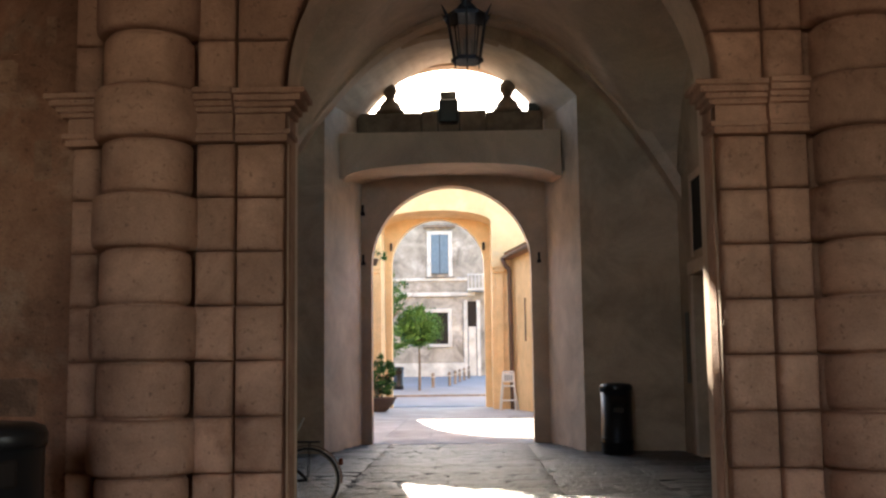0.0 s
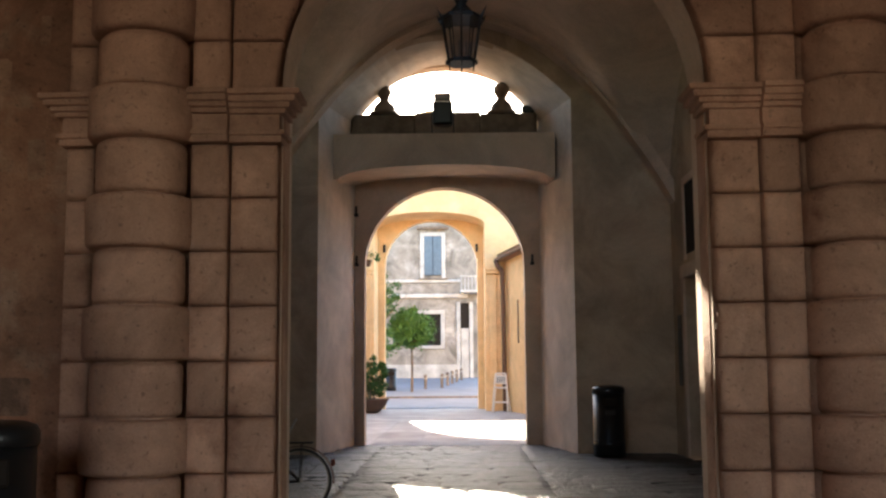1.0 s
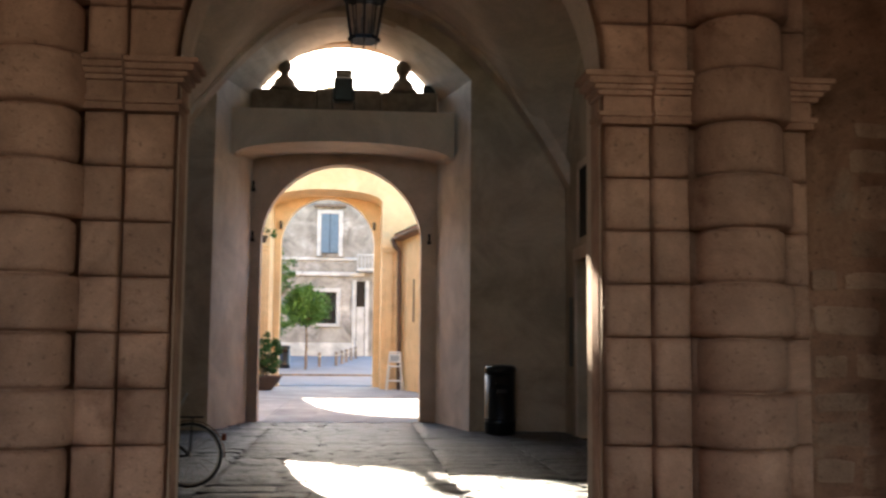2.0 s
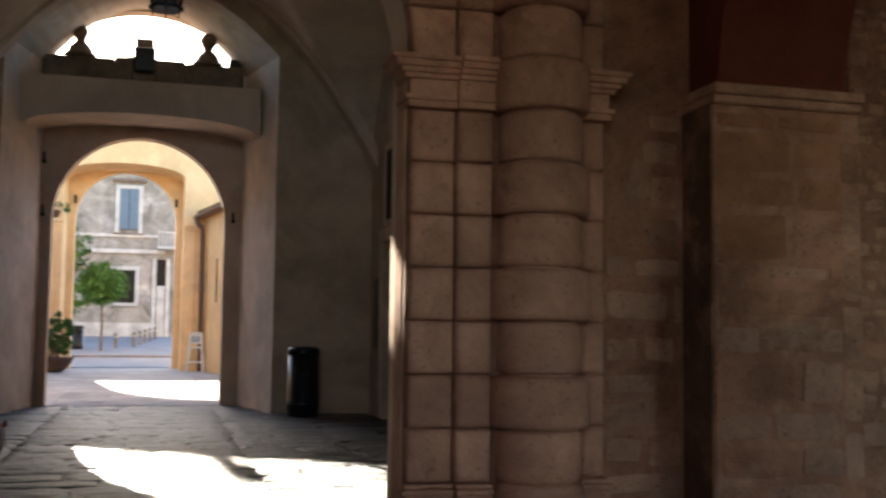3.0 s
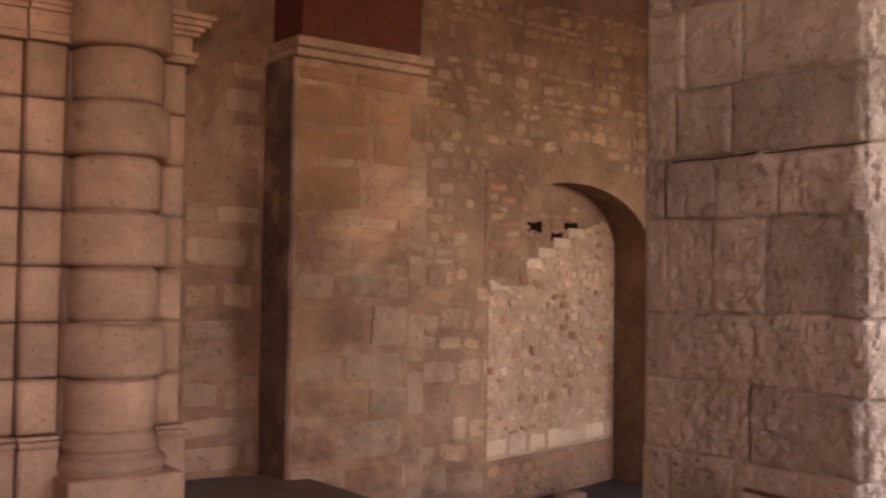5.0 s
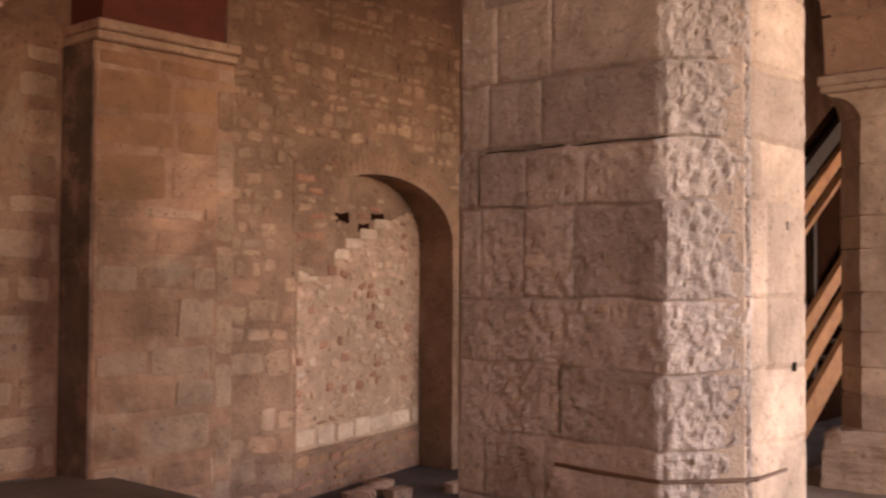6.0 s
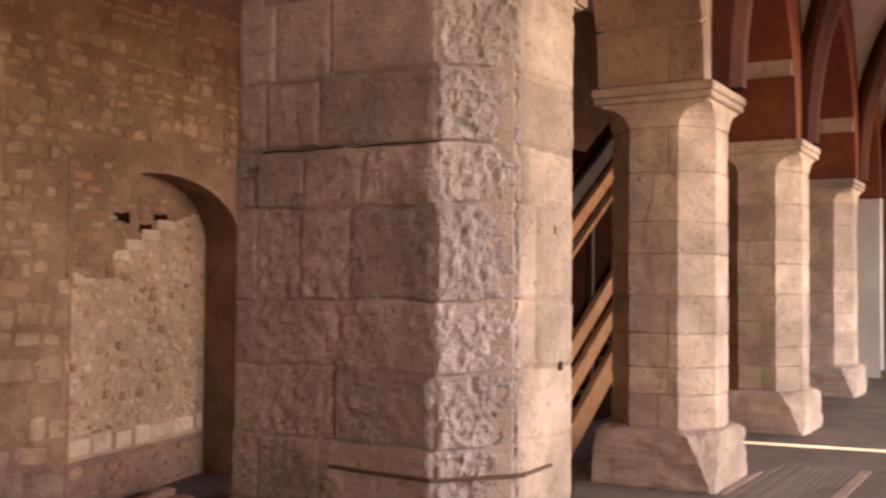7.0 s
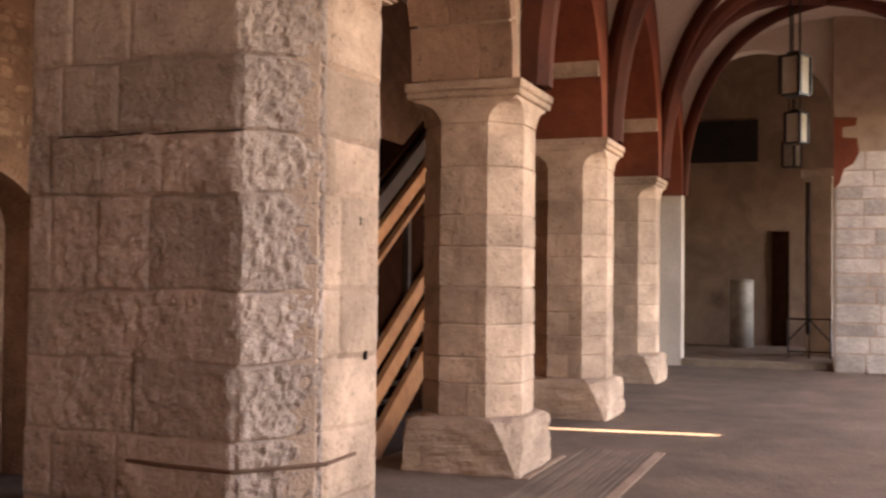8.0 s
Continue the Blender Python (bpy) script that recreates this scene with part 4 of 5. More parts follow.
# pale tie stones in the red arches
for k, ob in enumerate([o for o in arcade.children if o.name.startswith("arch")][1:3]):
    s0, s1 = SPANS[k + 1]
    q = (s1 - s0) / 2
    xi = (s0 + s1) / 2 + q * math.sqrt(1 - (0.72 / (1.25 * q)) ** 2)
    part("tie_stone", boxes((xi - 0.03, xi + 0.2, 2.17 + 0.1 * k, 2.88 + 0.1 * k, 3.60, 3.80), bevel=0.01), M_pillar, ob)

# ---------------------------------------------------------------- paving of the passage
r = random.Random(5)
bed = next(o for o in pfloor.children)
slabs = []
for k in range(16):
    bm = bmesh.new()
    n_ = 7
    skew = [r.uniform(-0.05, 0.05) for _ in range(4)]
    tilt = r.uniform(-0.12, 0.12), r.uniform(-0.16, 0.16)
    top = [[None] * (n_ + 1) for _ in range(n_ + 1)]
    for i in range(n_ + 1):
        for j in range(n_ + 1):
            u, v = i / n_ - 0.5, j / n_ - 0.5
            edge = min(i, n_ - i, j, n_ - j)
            q = Vector((u * 3.1 + 7 * k, v * 2.3, k * 1.3))
            x_, y_ = u * (1 + skew[0] * v), v * (1 + skew[1] * u) + (skew[2] * u if abs(v) > 0.4 else 0)
            h_ = tilt[0] * u * 0.6 + tilt[1] * v + 0.11 * noise.noise(q) + 0.10 * noise.noise(q * 2.7) - (0.16 if edge == 0 else 0.0)
            top[i][j] = bm.verts.new((x_ + 0.014 * noise.noise(q * 4), y_ + 0.03 * noise.noise(q * 3 + Vector((5, 0, 0))), min(h_, 0.18) - 0.05))
    for i in range(n_):
        for j in range(n_):
            bm.faces.new((top[i][j], top[i + 1][j], top[i + 1][j + 1], top[i][j + 1]))
    rim = [top[i][0] for i in range(n_)] + [top[n_][j] for j in range(n_)] + [top[n_ - i][n_] for i in range(n_)] + [top[0][n_ - j] for j in range(n_)]
    low = [bm.verts.new((v.co.x, v.co.y, -1)) for v in rim]
    for i in range(len(rim)):
        j = (i + 1) % len(rim)
        bm.faces.new((rim[j], rim[i], low[i], low[j]))
    slabs.append(shared("slab", bm, M_floor_slab))
for lane0, lane1 in ((XL, -1.75), (-1.75, 1.02), (1.02, 2.4), (2.4, XR)):
    y = 7.32
    while y < 21.35:
        d = min(r.uniform(0.30, 0.62), 21.4 - y)
        n_ = max(1, round((lane1 - lane0) / r.uniform(0.6, 1.3)))
        cuts = [lane0] + sorted(lane0 + (lane1 - lane0) * (q + 1 + r.uniform(-0.25, 0.25)) / n_ for q in range(n_ - 1)) + [lane1]
        for a_, b_ in zip(cuts, cuts[1:]):
            ob = piece("slab", r.choice(slabs), bed, ((a_ + b_) / 2, y + d / 2, 0), (b_ - a_ - 0.010, d - 0.016, 0.10))
        y += d
yp = next(o for o in yard.children if o.name.startswith("yard_paving"))
me = shared("slab", boxes((-0.5, 0.5, -0.5, 0.5, -1, 0), bevel=0.01), M_yard)
y = 21.42
while y < 33:
    d = r.uniform(0.9, 1.6)
    for q in range(6):
        piece("slab", me, yp, (-3.0 + 1.0 * q + 0.5, y + d / 2, 0.0), (0.97, d - 0.035, 0.05))
    y += d

# ---------------------------------------------------------------- things in the passage
parapet = thing("parapet", "dark weathered low stone parapet above the balcony", "parapet", kind="structure")
part("coping", boxes((-2.36, -1.042, 21.05, 21.38, 6.1, 6.74), (-1.04, 0.30, 21.07, 21.38, 6.1, 6.78), (0.302, 1.45, 21.05, 21.38, 6.1, 6.74), bevel=0.03), M_stone_grey, parapet)


def finial(x, ball):
    ob = thing("finial", "weathered stone ball finial on a moulded foot", "finial", (x, 21.2, 6.74), "finials on the parapet")
    part("pedestal", lathe(bmesh.new(), [(0.30, 0), (0.30, 0.06), (0.24, 0.10), (0.21, 0.20), (0.11, 0.30), (0.09, 0.35), (0.12, 0.37)], 16), M_stone_grey, ob, smooth=True)
    n = 9
    part("ball", lathe(bmesh.new(), [(ball * math.sin(math.pi * (k + 0.6) / (n + 0.6)) + 0.001, 0.35 + ball - ball * math.cos(math.pi * (k + 0.6) / (n + 0.6))) for k in range(n)], 16), M_stone_grey, ob, smooth=True)
    if ball < 0.16:
        part("knob", lathe(bmesh.new(), [(0.05, 0.63), (0.055, 0.68), (0.03, 0.74), (0.01, 0.76)], 10), M_stone_grey, ob, smooth=True)
    return ob


finial(-1.69, 0.15)
finial(0.74, 0.165)
flood = thing("floodlight", "black box floodlight standing on the balcony", "floodlight", (-0.47, 20.75, 6.1))
part("housing", boxes((-0.20, 0.20, -0.12, 0.14, 0.32, 0.82), bevel=0.04), M_black, flood)
part("visor", boxes((-0.17, 0.17, -0.22, -0.1, 0.80, 0.94), bevel=0.02), M_steel, flood)
part("bracket", boxes((-0.23, -0.205, -0.03, 0.03, 0, 0.6), (0.205, 0.23, -0.03, 0.03, 0, 0.6), (-0.23, 0.23, -0.03, 0.03, 0, 0.03)), M_black, flood)
cb = thing("junction_box", "small dark box on the end of the parapet", "box", (1.28, 21.2, 6.74))
part("body", boxes((-0.13, 0.13, -0.1, 0.1, 0, 0.17), bevel=0.02), M_black, cb)


def wall_lantern(at, top):
    """The big lantern on its rod: tapered six-sided cage with a crown of leaves."""
    ob = thing("hanging_lantern", "black wrought-iron six-sided lantern hanging from the vault", "lantern", at)
    part("rod", rod(bmesh.new(), (0, 0, 0.85), (0, 0, top - at[2]), 0.028, 8), M_iron, ob)
    part("neck", lathe(bmesh.new(), [(0.05, 0.72), (0.13, 0.76), (0.06, 0.84), (0.09, 0.90), (0.03, 0.98)], 12), M_iron, ob, smooth=True)
    part("hood", lathe(bmesh.new(), [(0.30, 0.64), (0.27, 0.67), (0.15, 0.74), (0.06, 0.78)], 6), M_iron, ob)
    for k in range(6):
        a_ = radians(60 * k + 30)
        c_, s_ = math.cos(a_), math.sin(a_)
        part("cage_bar", rod(bmesh.new(), (0.19 * c_, 0.19 * s_, 0.08), (0.285 * c_, 0.285 * s_, 0.65), 0.014, 6), M_iron, ob)
        a2 = radians(60 * k + 60)
        c2, s2 = math.cos(a2), math.sin(a2)
        part("cage_bar", rod(bmesh.new(), (0.165 * c2, 0.165 * s2, 0.08), (0.247 * c2, 0.247 * s2, 0.65), 0.006, 5), M_iron, ob)
        part("leaf", rod(bmesh.new(), (0.285 * c_, 0.285 * s_, 0.62), (0.37 * c_, 0.37 * s_, 0.76), 0.022, 5, 0.003), M_iron, ob)
        part("drop", rod(bmesh.new(), (0.18 * c_, 0.18 * s_, 0.07), (0.17 * c_, 0.17 * s_, -0.02), 0.016, 5, 0.004), M_iron, ob)
    part("rim", lathe(bmesh.new(), [(0.175, 0.05), (0.205, 0.05), (0.205, 0.10), (0.175, 0.10)], 6), M_iron, ob)
    part("rim", lathe(bmesh.new(), [(0.265, 0.62), (0.30, 0.62), (0.30, 0.66), (0.265, 0.66)], 6), M_iron, ob)
    part("glass", lathe(bmesh.new(), [(0.172, 0.09), (0.262, 0.63)], 6), M_glass, ob)
    for k in range(3):
        a_ = radians(120 * k)
        part("candle_tube", rod(bmesh.new(), (0.06 * math.cos(a_), 0.06 * math.sin(a_), 0.12), (0.06 * math.cos(a_), 0.06 * math.sin(a_), 0.34), 0.014, 8), M_frost, ob)
    return ob


wall_lantern((-0.085, 13.0, 5.33), 7.97)


def litter_bin(at, h=1.17, r=0.275, turn=0.0, group="litter bins"):
    ob = thing("litter_bin", "black round litter bin with a domed top standing on the floor", "bin", at, group)
    ob.rotation_euler = (0, 0, turn)
    part("body", lathe(bmesh.new(), [(r * 0.92, 0), (r, 0.02), (r, 0.18), (r * 1.03, 0.19), (r * 1.03, 0.23), (r, 0.24), (r, h - 0.14)], 28), M_black, ob, smooth=True)
    part("band", lathe(bmesh.new(), [(r * 1.0, 0.255), (r * 1.035, 0.26), (r * 1.035, 0.285), (r * 1.0, 0.29)], 28), M_black, ob, smooth=True)
    part("lid", lathe(bmesh.new(), [(r * 1.02, h - 0.145), (r * 1.05, h - 0.13), (r * 1.05, h - 0.07), (r * 0.98, h - 0.03), (r * 0.75, h - 0.008), (r * 0.3, h)], 28), M_black, ob, smooth=True)
    part("opening", boxes((-0.14, 0.14, -r * 1.012, -r * 0.9, h - 0.36, h - 0.20), bevel=0.02), M_dark, ob)
    part("plate", boxes((-0.09, 0.09, -r * 1.015, -r * 0.95, h - 0.50, h - 0.42), bevel=0.004), M_black, ob)
    return ob


litter_bin((2.43, 18.55, 0), 1.22)
litter_bin((-2.82, 6.0, 0), 1.25, 0.28, 0.4)

door = thing("door_1", "dark wooden door in a pale stone frame", "door", kind="structure")
part("leaf", boxes((XR + 0.2, XR + 0.26, 17.0, 18.1, 0, 3.05)), M_wood_dark, door)
part("jamb", boxes((XR - 0.05, XR + 0.1, 16.82, 16.998, 0, 3.05), bevel=0.01), M_plaster_pass, door)
part("jamb", boxes((XR - 0.05, XR + 0.1, 18.102, 18.28, 0, 3.05), bevel=0.01), M_plaster_pass, door)
part("lintel", boxes((XR - 0.06, XR + 0.1, 16.82, 18.28, 3.052, 3.28), bevel=0.01), M_plaster_pass, door)
fan = thing("window_1", "dark barred window above the passage door", "window", kind="structure")
part("pane", boxes((XR - 0.012, XR + 0.02, 17.05, 17.9, 3.45, 4.65)), M_dark, fan)
part("window_frame", boxes((XR - 0.04, XR - 0.004, 16.92, 17.05, 3.35, 4.78), (XR - 0.04, XR - 0.004, 17.9, 18.03, 3.35, 4.78), (XR - 0.04, XR - 0.004, 17.051, 17.899, 4.65, 4.78), bevel=0.008), M_plaster_pass, fan)
board = thing("notice_board", "narrow dark notice board on the passage wall", "notice board", (XR, 18.55, 1.2))
part("panel", boxes((-0.035, -0.004, -0.17, 0.17, 0, 1.24), bevel=0.006), M_black, board)
for k in range(9):
    part("text_bar", boxes((-0.040, -0.034, -0.12, 0.10 if k % 3 else 0.02, 1.08 - 0.11 * k, 1.10 - 0.11 * k)), M_stone_grey, board)
for x, z in ((-2.28, 4.75), (-2.27, 3.72), (1.33, 3.72)):
    hinge = thing("hinge_pin", "rusty iron hinge pin in the doorway wall", "hinge", (x, 21.36, z), "hinge pins")
    part("pin", rod(bmesh.new(), (0, -0.05, -0.05), (0, -0.05, 0.12), 0.025, 8), M_iron, hinge)
    part("spike", boxes((-0.04, 0.04, -0.06, 0.05, -0.09, -0.03), bevel=0.008), M_iron, hinge)

# bicycle leaning inside the passage
bike = thing("bicycle", "old city bicycle with brown mudguards parked in the passage", "bicycle", (-1.86, 11.4, 0))


def wheel(x, parent):
    w = part("wheel", lathe(bmesh.new(), [(0.02, -0.03), (0.025, 0.0), (0.02, 0.03)], 10), M_steel, parent)
    w.location, w.rotation_euler = (x, 0, 0.345), (radians(90), 0, 0)
    tyre = bmesh.new()
    for k in range(36):
        a0, a1 = 2 * math.pi * k / 36, 2 * math.pi * (k + 1) / 36
        rod(tyre, (0.33 * math.cos(a0), 0.33 * math.sin(a0), 0), (0.33 * math.cos(a1), 0.33 * math.sin(a1), 0), 0.016, 6)
    part("tyre", tyre, M_black, w)
    rim = bmesh.new()
    for k in range(36):
        a0, a1 = 2 * math.pi * k / 36, 2 * math.pi * (k + 1) / 36
        rod(rim, (0.308 * math.cos(a0), 0.308 * math.sin(a0), 0), (0.308 * math.cos(a1), 0.308 * math.sin(a1), 0), 0.008, 5)
    part("rim", rim, M_steel, w)
    for k in range(18):
        a0 = 2 * math.pi * k / 18
        part("spoke", rod(bmesh.new(), (0.022 * math.cos(a0 + 0.5), 0.022 * math.sin(a0 + 0.5), 0.012 * (-1) ** k), (0.305 * math.cos(a0), 0.305 * math.sin(a0), 0), 0.0018, 4), M_steel, w)
    return w


wheel(0, bike)
wheel(-1.08, bike)
def guard(cx_, a0, a1):
    bm = bmesh.new()
    n = 16
    prev = None
    for k in range(n + 1):
        a_ = radians(a0 + (a1 - a0) * k / n)
        cur = [bm.verts.new((cx_ + q * math.cos(a_), y, 0.345 + q * math.sin(a_))) for q, y in ((0.358, -0.03), (0.372, 0.0), (0.358, 0.03))]
        if prev:
            for i in range(2):
                bm.faces.new((prev[i], prev[i + 1], cur[i + 1], cur[i]))
        prev = cur
    return bm
part("mudguard", guard(0, -5, 165), M_copper, bike)
part("mudguard", guard(-1.08, 20, 190), M_copper, bike)
for nm, p, q, rr in (("seat_tube", (-0.42, 0, 0.30), (-0.52, 0, 0.86), 0.016), ("down_tube", (-0.42, 0, 0.30), (-0.90, 0, 0.72), 0.018), ("top_tube", (-0.50, 0, 0.74), (-0.92, 0, 0.82), 0.016),
                     ("chain_stay", (0, 0.05, 0.345), (-0.42, 0.03, 0.30), 0.010), ("chain_stay", (0, -0.05, 0.345), (-0.42, -0.03, 0.30), 0.010), ("seat_stay", (0, 0.05, 0.345), (-0.50, 0.02, 0.76), 0.009), ("seat_stay", (0, -0.05, 0.345), (-0.50, -0.02, 0.76), 0.009),
                     ("fork", (-1.08, 0.05, 0.345), (-0.93, 0.03, 0.76), 0.010), ("fork", (-1.08, -0.05, 0.345), (-0.93, -0.03, 0.76), 0.010), ("head_tube", (-0.93, 0, 0.74), (-0.89, 0, 0.98), 0.018),
                     ("handlebar", (-0.86, -0.27, 1.04), (-0.86, 0.27, 1.04), 0.012), ("rack", (0.13, 0.06, 0.745), (-0.45, 0.06, 0.745), 0.007), ("rack", (0.13, -0.06, 0.745), (-0.45, -0.06, 0.745), 0.007),
                     ("rack", (0.13, -0.06, 0.745), (0.13, 0.06, 0.745), 0.007), ("rack_strut", (0.0, 0.06, 0.345), (0.02, 0.06, 0.745), 0.005), ("rack_strut", (0.0, -0.06, 0.345), (0.02, -0.06, 0.745), 0.005), ("crank", (-0.42, 0.07, 0.30), (-0.36, 0.07, 0.15), 0.008)):
    part(nm, rod(bmesh.new(), p, q, rr, 8), M_copper if "tube" in nm else M_iron, bike)
part("saddle", boxes((-0.68, -0.40, -0.09, 0.09, 0.88, 0.95), bevel=0.03), M_black, bike)
part("rear_light", boxes((0.335, 0.375, -0.025, 0.025, 0.50, 0.57), bevel=0.008), M_red, bike)
part("basket_clip", rod(bmesh.new(), (-0.15, 0, 0.80), (-0.04, -0.03, 1.0), 0.014, 8), M_steel, bike)

# ---------------------------------------------------------------- stair in the sunken aisle
stair = thing("staircase", "dark wooden staircase with orange-brown sloping boards", "staircase", (0, 0, 0))
SL = 0.62
def sloped(y0, y1, z_at, h, x0=7.4, x1=13.6, ref=10.2):
    bm = bmesh.new()
    prism(bm, [(x0, z_at + (x0 - ref) * SL - h / 2), (x1, z_at + (x1 - ref) * SL - h / 2), (x1, z_at + (x1 - ref) * SL + h / 2), (x0, z_at + (x0 - ref) * SL + h / 2)], "y", y0, y1)
    return bm
for nm, z, h, m_ in (("stringer", -0.18, 0.34, M_wood), ("board", 0.36, 0.22, M_wood), ("board", 0.76, 0.20, M_wood), ("rail", 1.78, 0.06, M_wood), ("rail", 2.04, 0.17, M_wood), ("handrail", 2.36, 0.20, M_wood_dark)):
    part(nm, sloped(4.35, 4.42, z, h), m_, stair)
part("stringer", sloped(5.6, 5.68, -0.05, 0.30), M_wood_dark, stair)
for k in range(22):
    x = 7.55 + 0.28 * k
    z = 0.02 + (x - 10.2) * SL
    part("tread", boxes((x, x + 0.30, 4.43, 5.59, z - 0.02, z + 0.02)), M_wood_dark, stair)
for k in range(6):
    x = 7.8 + 1.05 * k
    z = (x - 10.2) * SL
    part("post", boxes((x, x + 0.07, 4.43, 4.49, max(-0.5, z - 0.2), z + 2.45)), M_wood_dark, stair)
# added near-black sheets that paint the shade behind the stair boards
part("back_panel", sloped(4.50, 4.54, 1.15, 2.7, 9.8, 13.6), M_shade_black, stair)
part("back_panel", boxes((11.6, 15.4, 5.76, 5.8, -0.5, 3.4)), M_shade_black, stair)

# ---------------------------------------------------------------- lanterns of the portico
def box_lantern(at, top):
    ob = thing("portico_lantern", "black metal box lantern with frosted panes hanging on two rods", "lantern", at, "lanterns of the portico")
    w, h = 0.122, 0.46
    part("roof", boxes((-w - 0.02, w + 0.02, -w - 0.02, w + 0.02, h, h + 0.03), (-w * 0.6, w * 0.6, -w * 0.6, w * 0.6, h + 0.03, h + 0.07), bevel=0.006), M_black, ob)
    part("floor_plate", boxes((-w, w, -w, w, 0, 0.025), bevel=0.004), M_black, ob)
    for x in (-1, 1):
        for y in (-1, 1):
            part("corner_bar", boxes((x * w - 0.019, x * w + 0.019, y * w - 0.019, y * w + 0.019, 0.02, h)), M_black, ob)
    for k in range(4):
        c_, s_ = ((1, 0), (0, 1), (-1, 0), (0, -1))[k]
        if c_:
            d = (c_ * (w - 0.006) - 0.003, c_ * (w - 0.006) + 0.003, -w + 0.020, w - 0.020, 0.027, h - 0.003)
        else:
            d = (-w + 0.020, w - 0.020, s_ * (w - 0.006) - 0.003, s_ * (w - 0.006) + 0.003, 0.027, h - 0.003)
        part("pane", boxes(d), M_frost, ob)
    for y in (-0.06, 0.06):
        part("rod", rod(bmesh.new(), (0, y, h + 0.05), (0, y, top - at[2]), 0.014, 6), M_black, ob)
    ob.rotation_euler = (0, 0, radians(-27))
    return ob


box_lantern((12.9, 0.32, 3.66), 5.88)
box_lantern((16.75, 0.46, 3.58), 5.88)
box_lantern((20.6, 0.70, 3.62), 6.45)

# ---------------------------------------------------------------- end of the portico
drumbin = thing("metal_drum_post", "tall dull metal cylinder standing on the floor", "post", (22.4, 1.76, 0.12))
part("cylinder", lathe(bmesh.new(), [(0.235, 0), (0.235, 1.36), (0.225, 1.38), (0.20, 1.39)], 28), M_steel, drumbin, smooth=True)
part("cap", lathe(bmesh.new(), [(0.242, 1.34), (0.242, 1.385), (0.18, 1.41), (0.05, 1.415)], 28), M_steel, drumbin, smooth=True)
dd = thing("door_2", "dark open doorway at the back of the room", "door", kind="structure")
# near-black sheet stands in for the unlit space beyond the doorway
part("leaf", boxes((23.14, 23.195, 0.86, 1.22, 0.12, 2.55)), M_shade_black, dd)
vd = thing("window_2", "dark wide opening high in the back wall", "window", kind="structure")
part("void", boxes((23.15, 23.195, 1.5, 3.1, 4.05, 4.95)), M_dark, vd)
jamb = thing("stone_jamb", "pale stone jamb with a dark pole before it", "jamb", (20.4, 0.32, 0.12))
part("shaft", boxes((0, 0.35, -0.34, 0.14, 0, 1.1), (0.004, 0.35, -0.336, 0.136, 1.104, 2.2), (0, 0.35, -0.34, 0.14, 2.204, 3.3), bevel=0.012), M_jamb, jamb)
part("capital", boxes((-0.06, 0.4, -0.40, 0.20, 3.302, 3.45), bevel=0.02), M_jamb, jamb)
part("pole", rod(bmesh.new(), (-0.08, 0.08, 0.4), (-0.08, 0.08, 3.2), 0.045, 8), M_wood_dark, jamb)
rail = thing("iron_railing", "low dark iron railing with crossed bars", "railing", (19.6, 0, 0.12))
for nm, p, q in (("top_bar", (0, 0.0, 0.70), (0, 0.72, 0.70)), ("bottom_bar", (0, 0.0, 0.12), (0, 0.72, 0.12)), ("upright", (0, 0.0, 0), (0, 0.0, 0.72)), ("upright", (0, 0.36, 0), (0, 0.36, 0.70)), ("upright", (0, 0.72, 0), (0, 0.72, 0.72)), ("brace", (0, 0.0, 0.30), (0, 0.36, 0.70)), ("brace", (0, 0.72, 0.30), (0, 0.36, 0.70))):
    part(nm, rod(bmesh.new(), p, q, 0.014, 6), M_iron, rail)
sp = next(o for o in endw.children if o.name.startswith("stone_pier"))
part("red_patch", prism(bmesh.new(), [(-0.062, 3.02), (-0.062, 4.18), (-0.42, 4.18), (-0.40, 4.05), (-0.20, 4.03), (-0.19, 3.86), (-0.42, 3.84), (-0.45, 3.60), (-0.36, 3.42), (-0.22, 3.34), (-0.15, 3.10)], "x", 18.283, 18.299), M_red, sp, "flaking dark red plaster")
def pier_stones():
    r = random.Random(77)
    me = [shared("stone", cushion(1, 1, 1), M_pier_grey) for _ in range(1)]
    z = 0.0
    while z < 3.4:
        h = r.uniform(0.2, 0.34)
        y = -0.08
        while y > -2.2:
            w = r.uniform(0.35, 0.7)
            ob = new("stone", me[0])
            ob.parent = sp
            ob.matrix_basis = Matrix.Translation((18.29 + r.uniform(-0.004, 0.004), y - 0.009, z + 0.009)) @ Matrix.Rotation(radians(-90), 4, "Z") @ Matrix.Diagonal((w - 0.022, 0.06, h - 0.022, 1))
            y -= w
        z += h
pier_stones()
# thin raised strips on the portico floor
fl = next(o for o in floor.children)
part("pale_strip", boxes((6.9, 8.95, 1.20, 1.28, 0.0, 0.006)), M_pillar, fl, "pale strip on the floor")
part("pale_strip", boxes((7.35, 8.45, 1.94, 1.985, 0.0, 0.008)), M_pillar, fl, "pale strip on the floor")
for k in range(11):
    part("tread_strip", boxes((6.3, 8.9, 1.32 + 0.055 * k, 1.32 + 0.055 * k + 0.042, 0.0, 0.006)), M_floor, fl)

# ---------------------------------------------------------------- yard
hb = thing("yard_building", "low orange building along the yard with tiled eaves", "building")
part("wall", prism(bmesh.new(), [(2.7, 21.9), (2.3, 34.0), (1.45, 38.55), (6, 38.55), (6, 21.9)], "z", -0.2, 5.45), M_orange, hb)
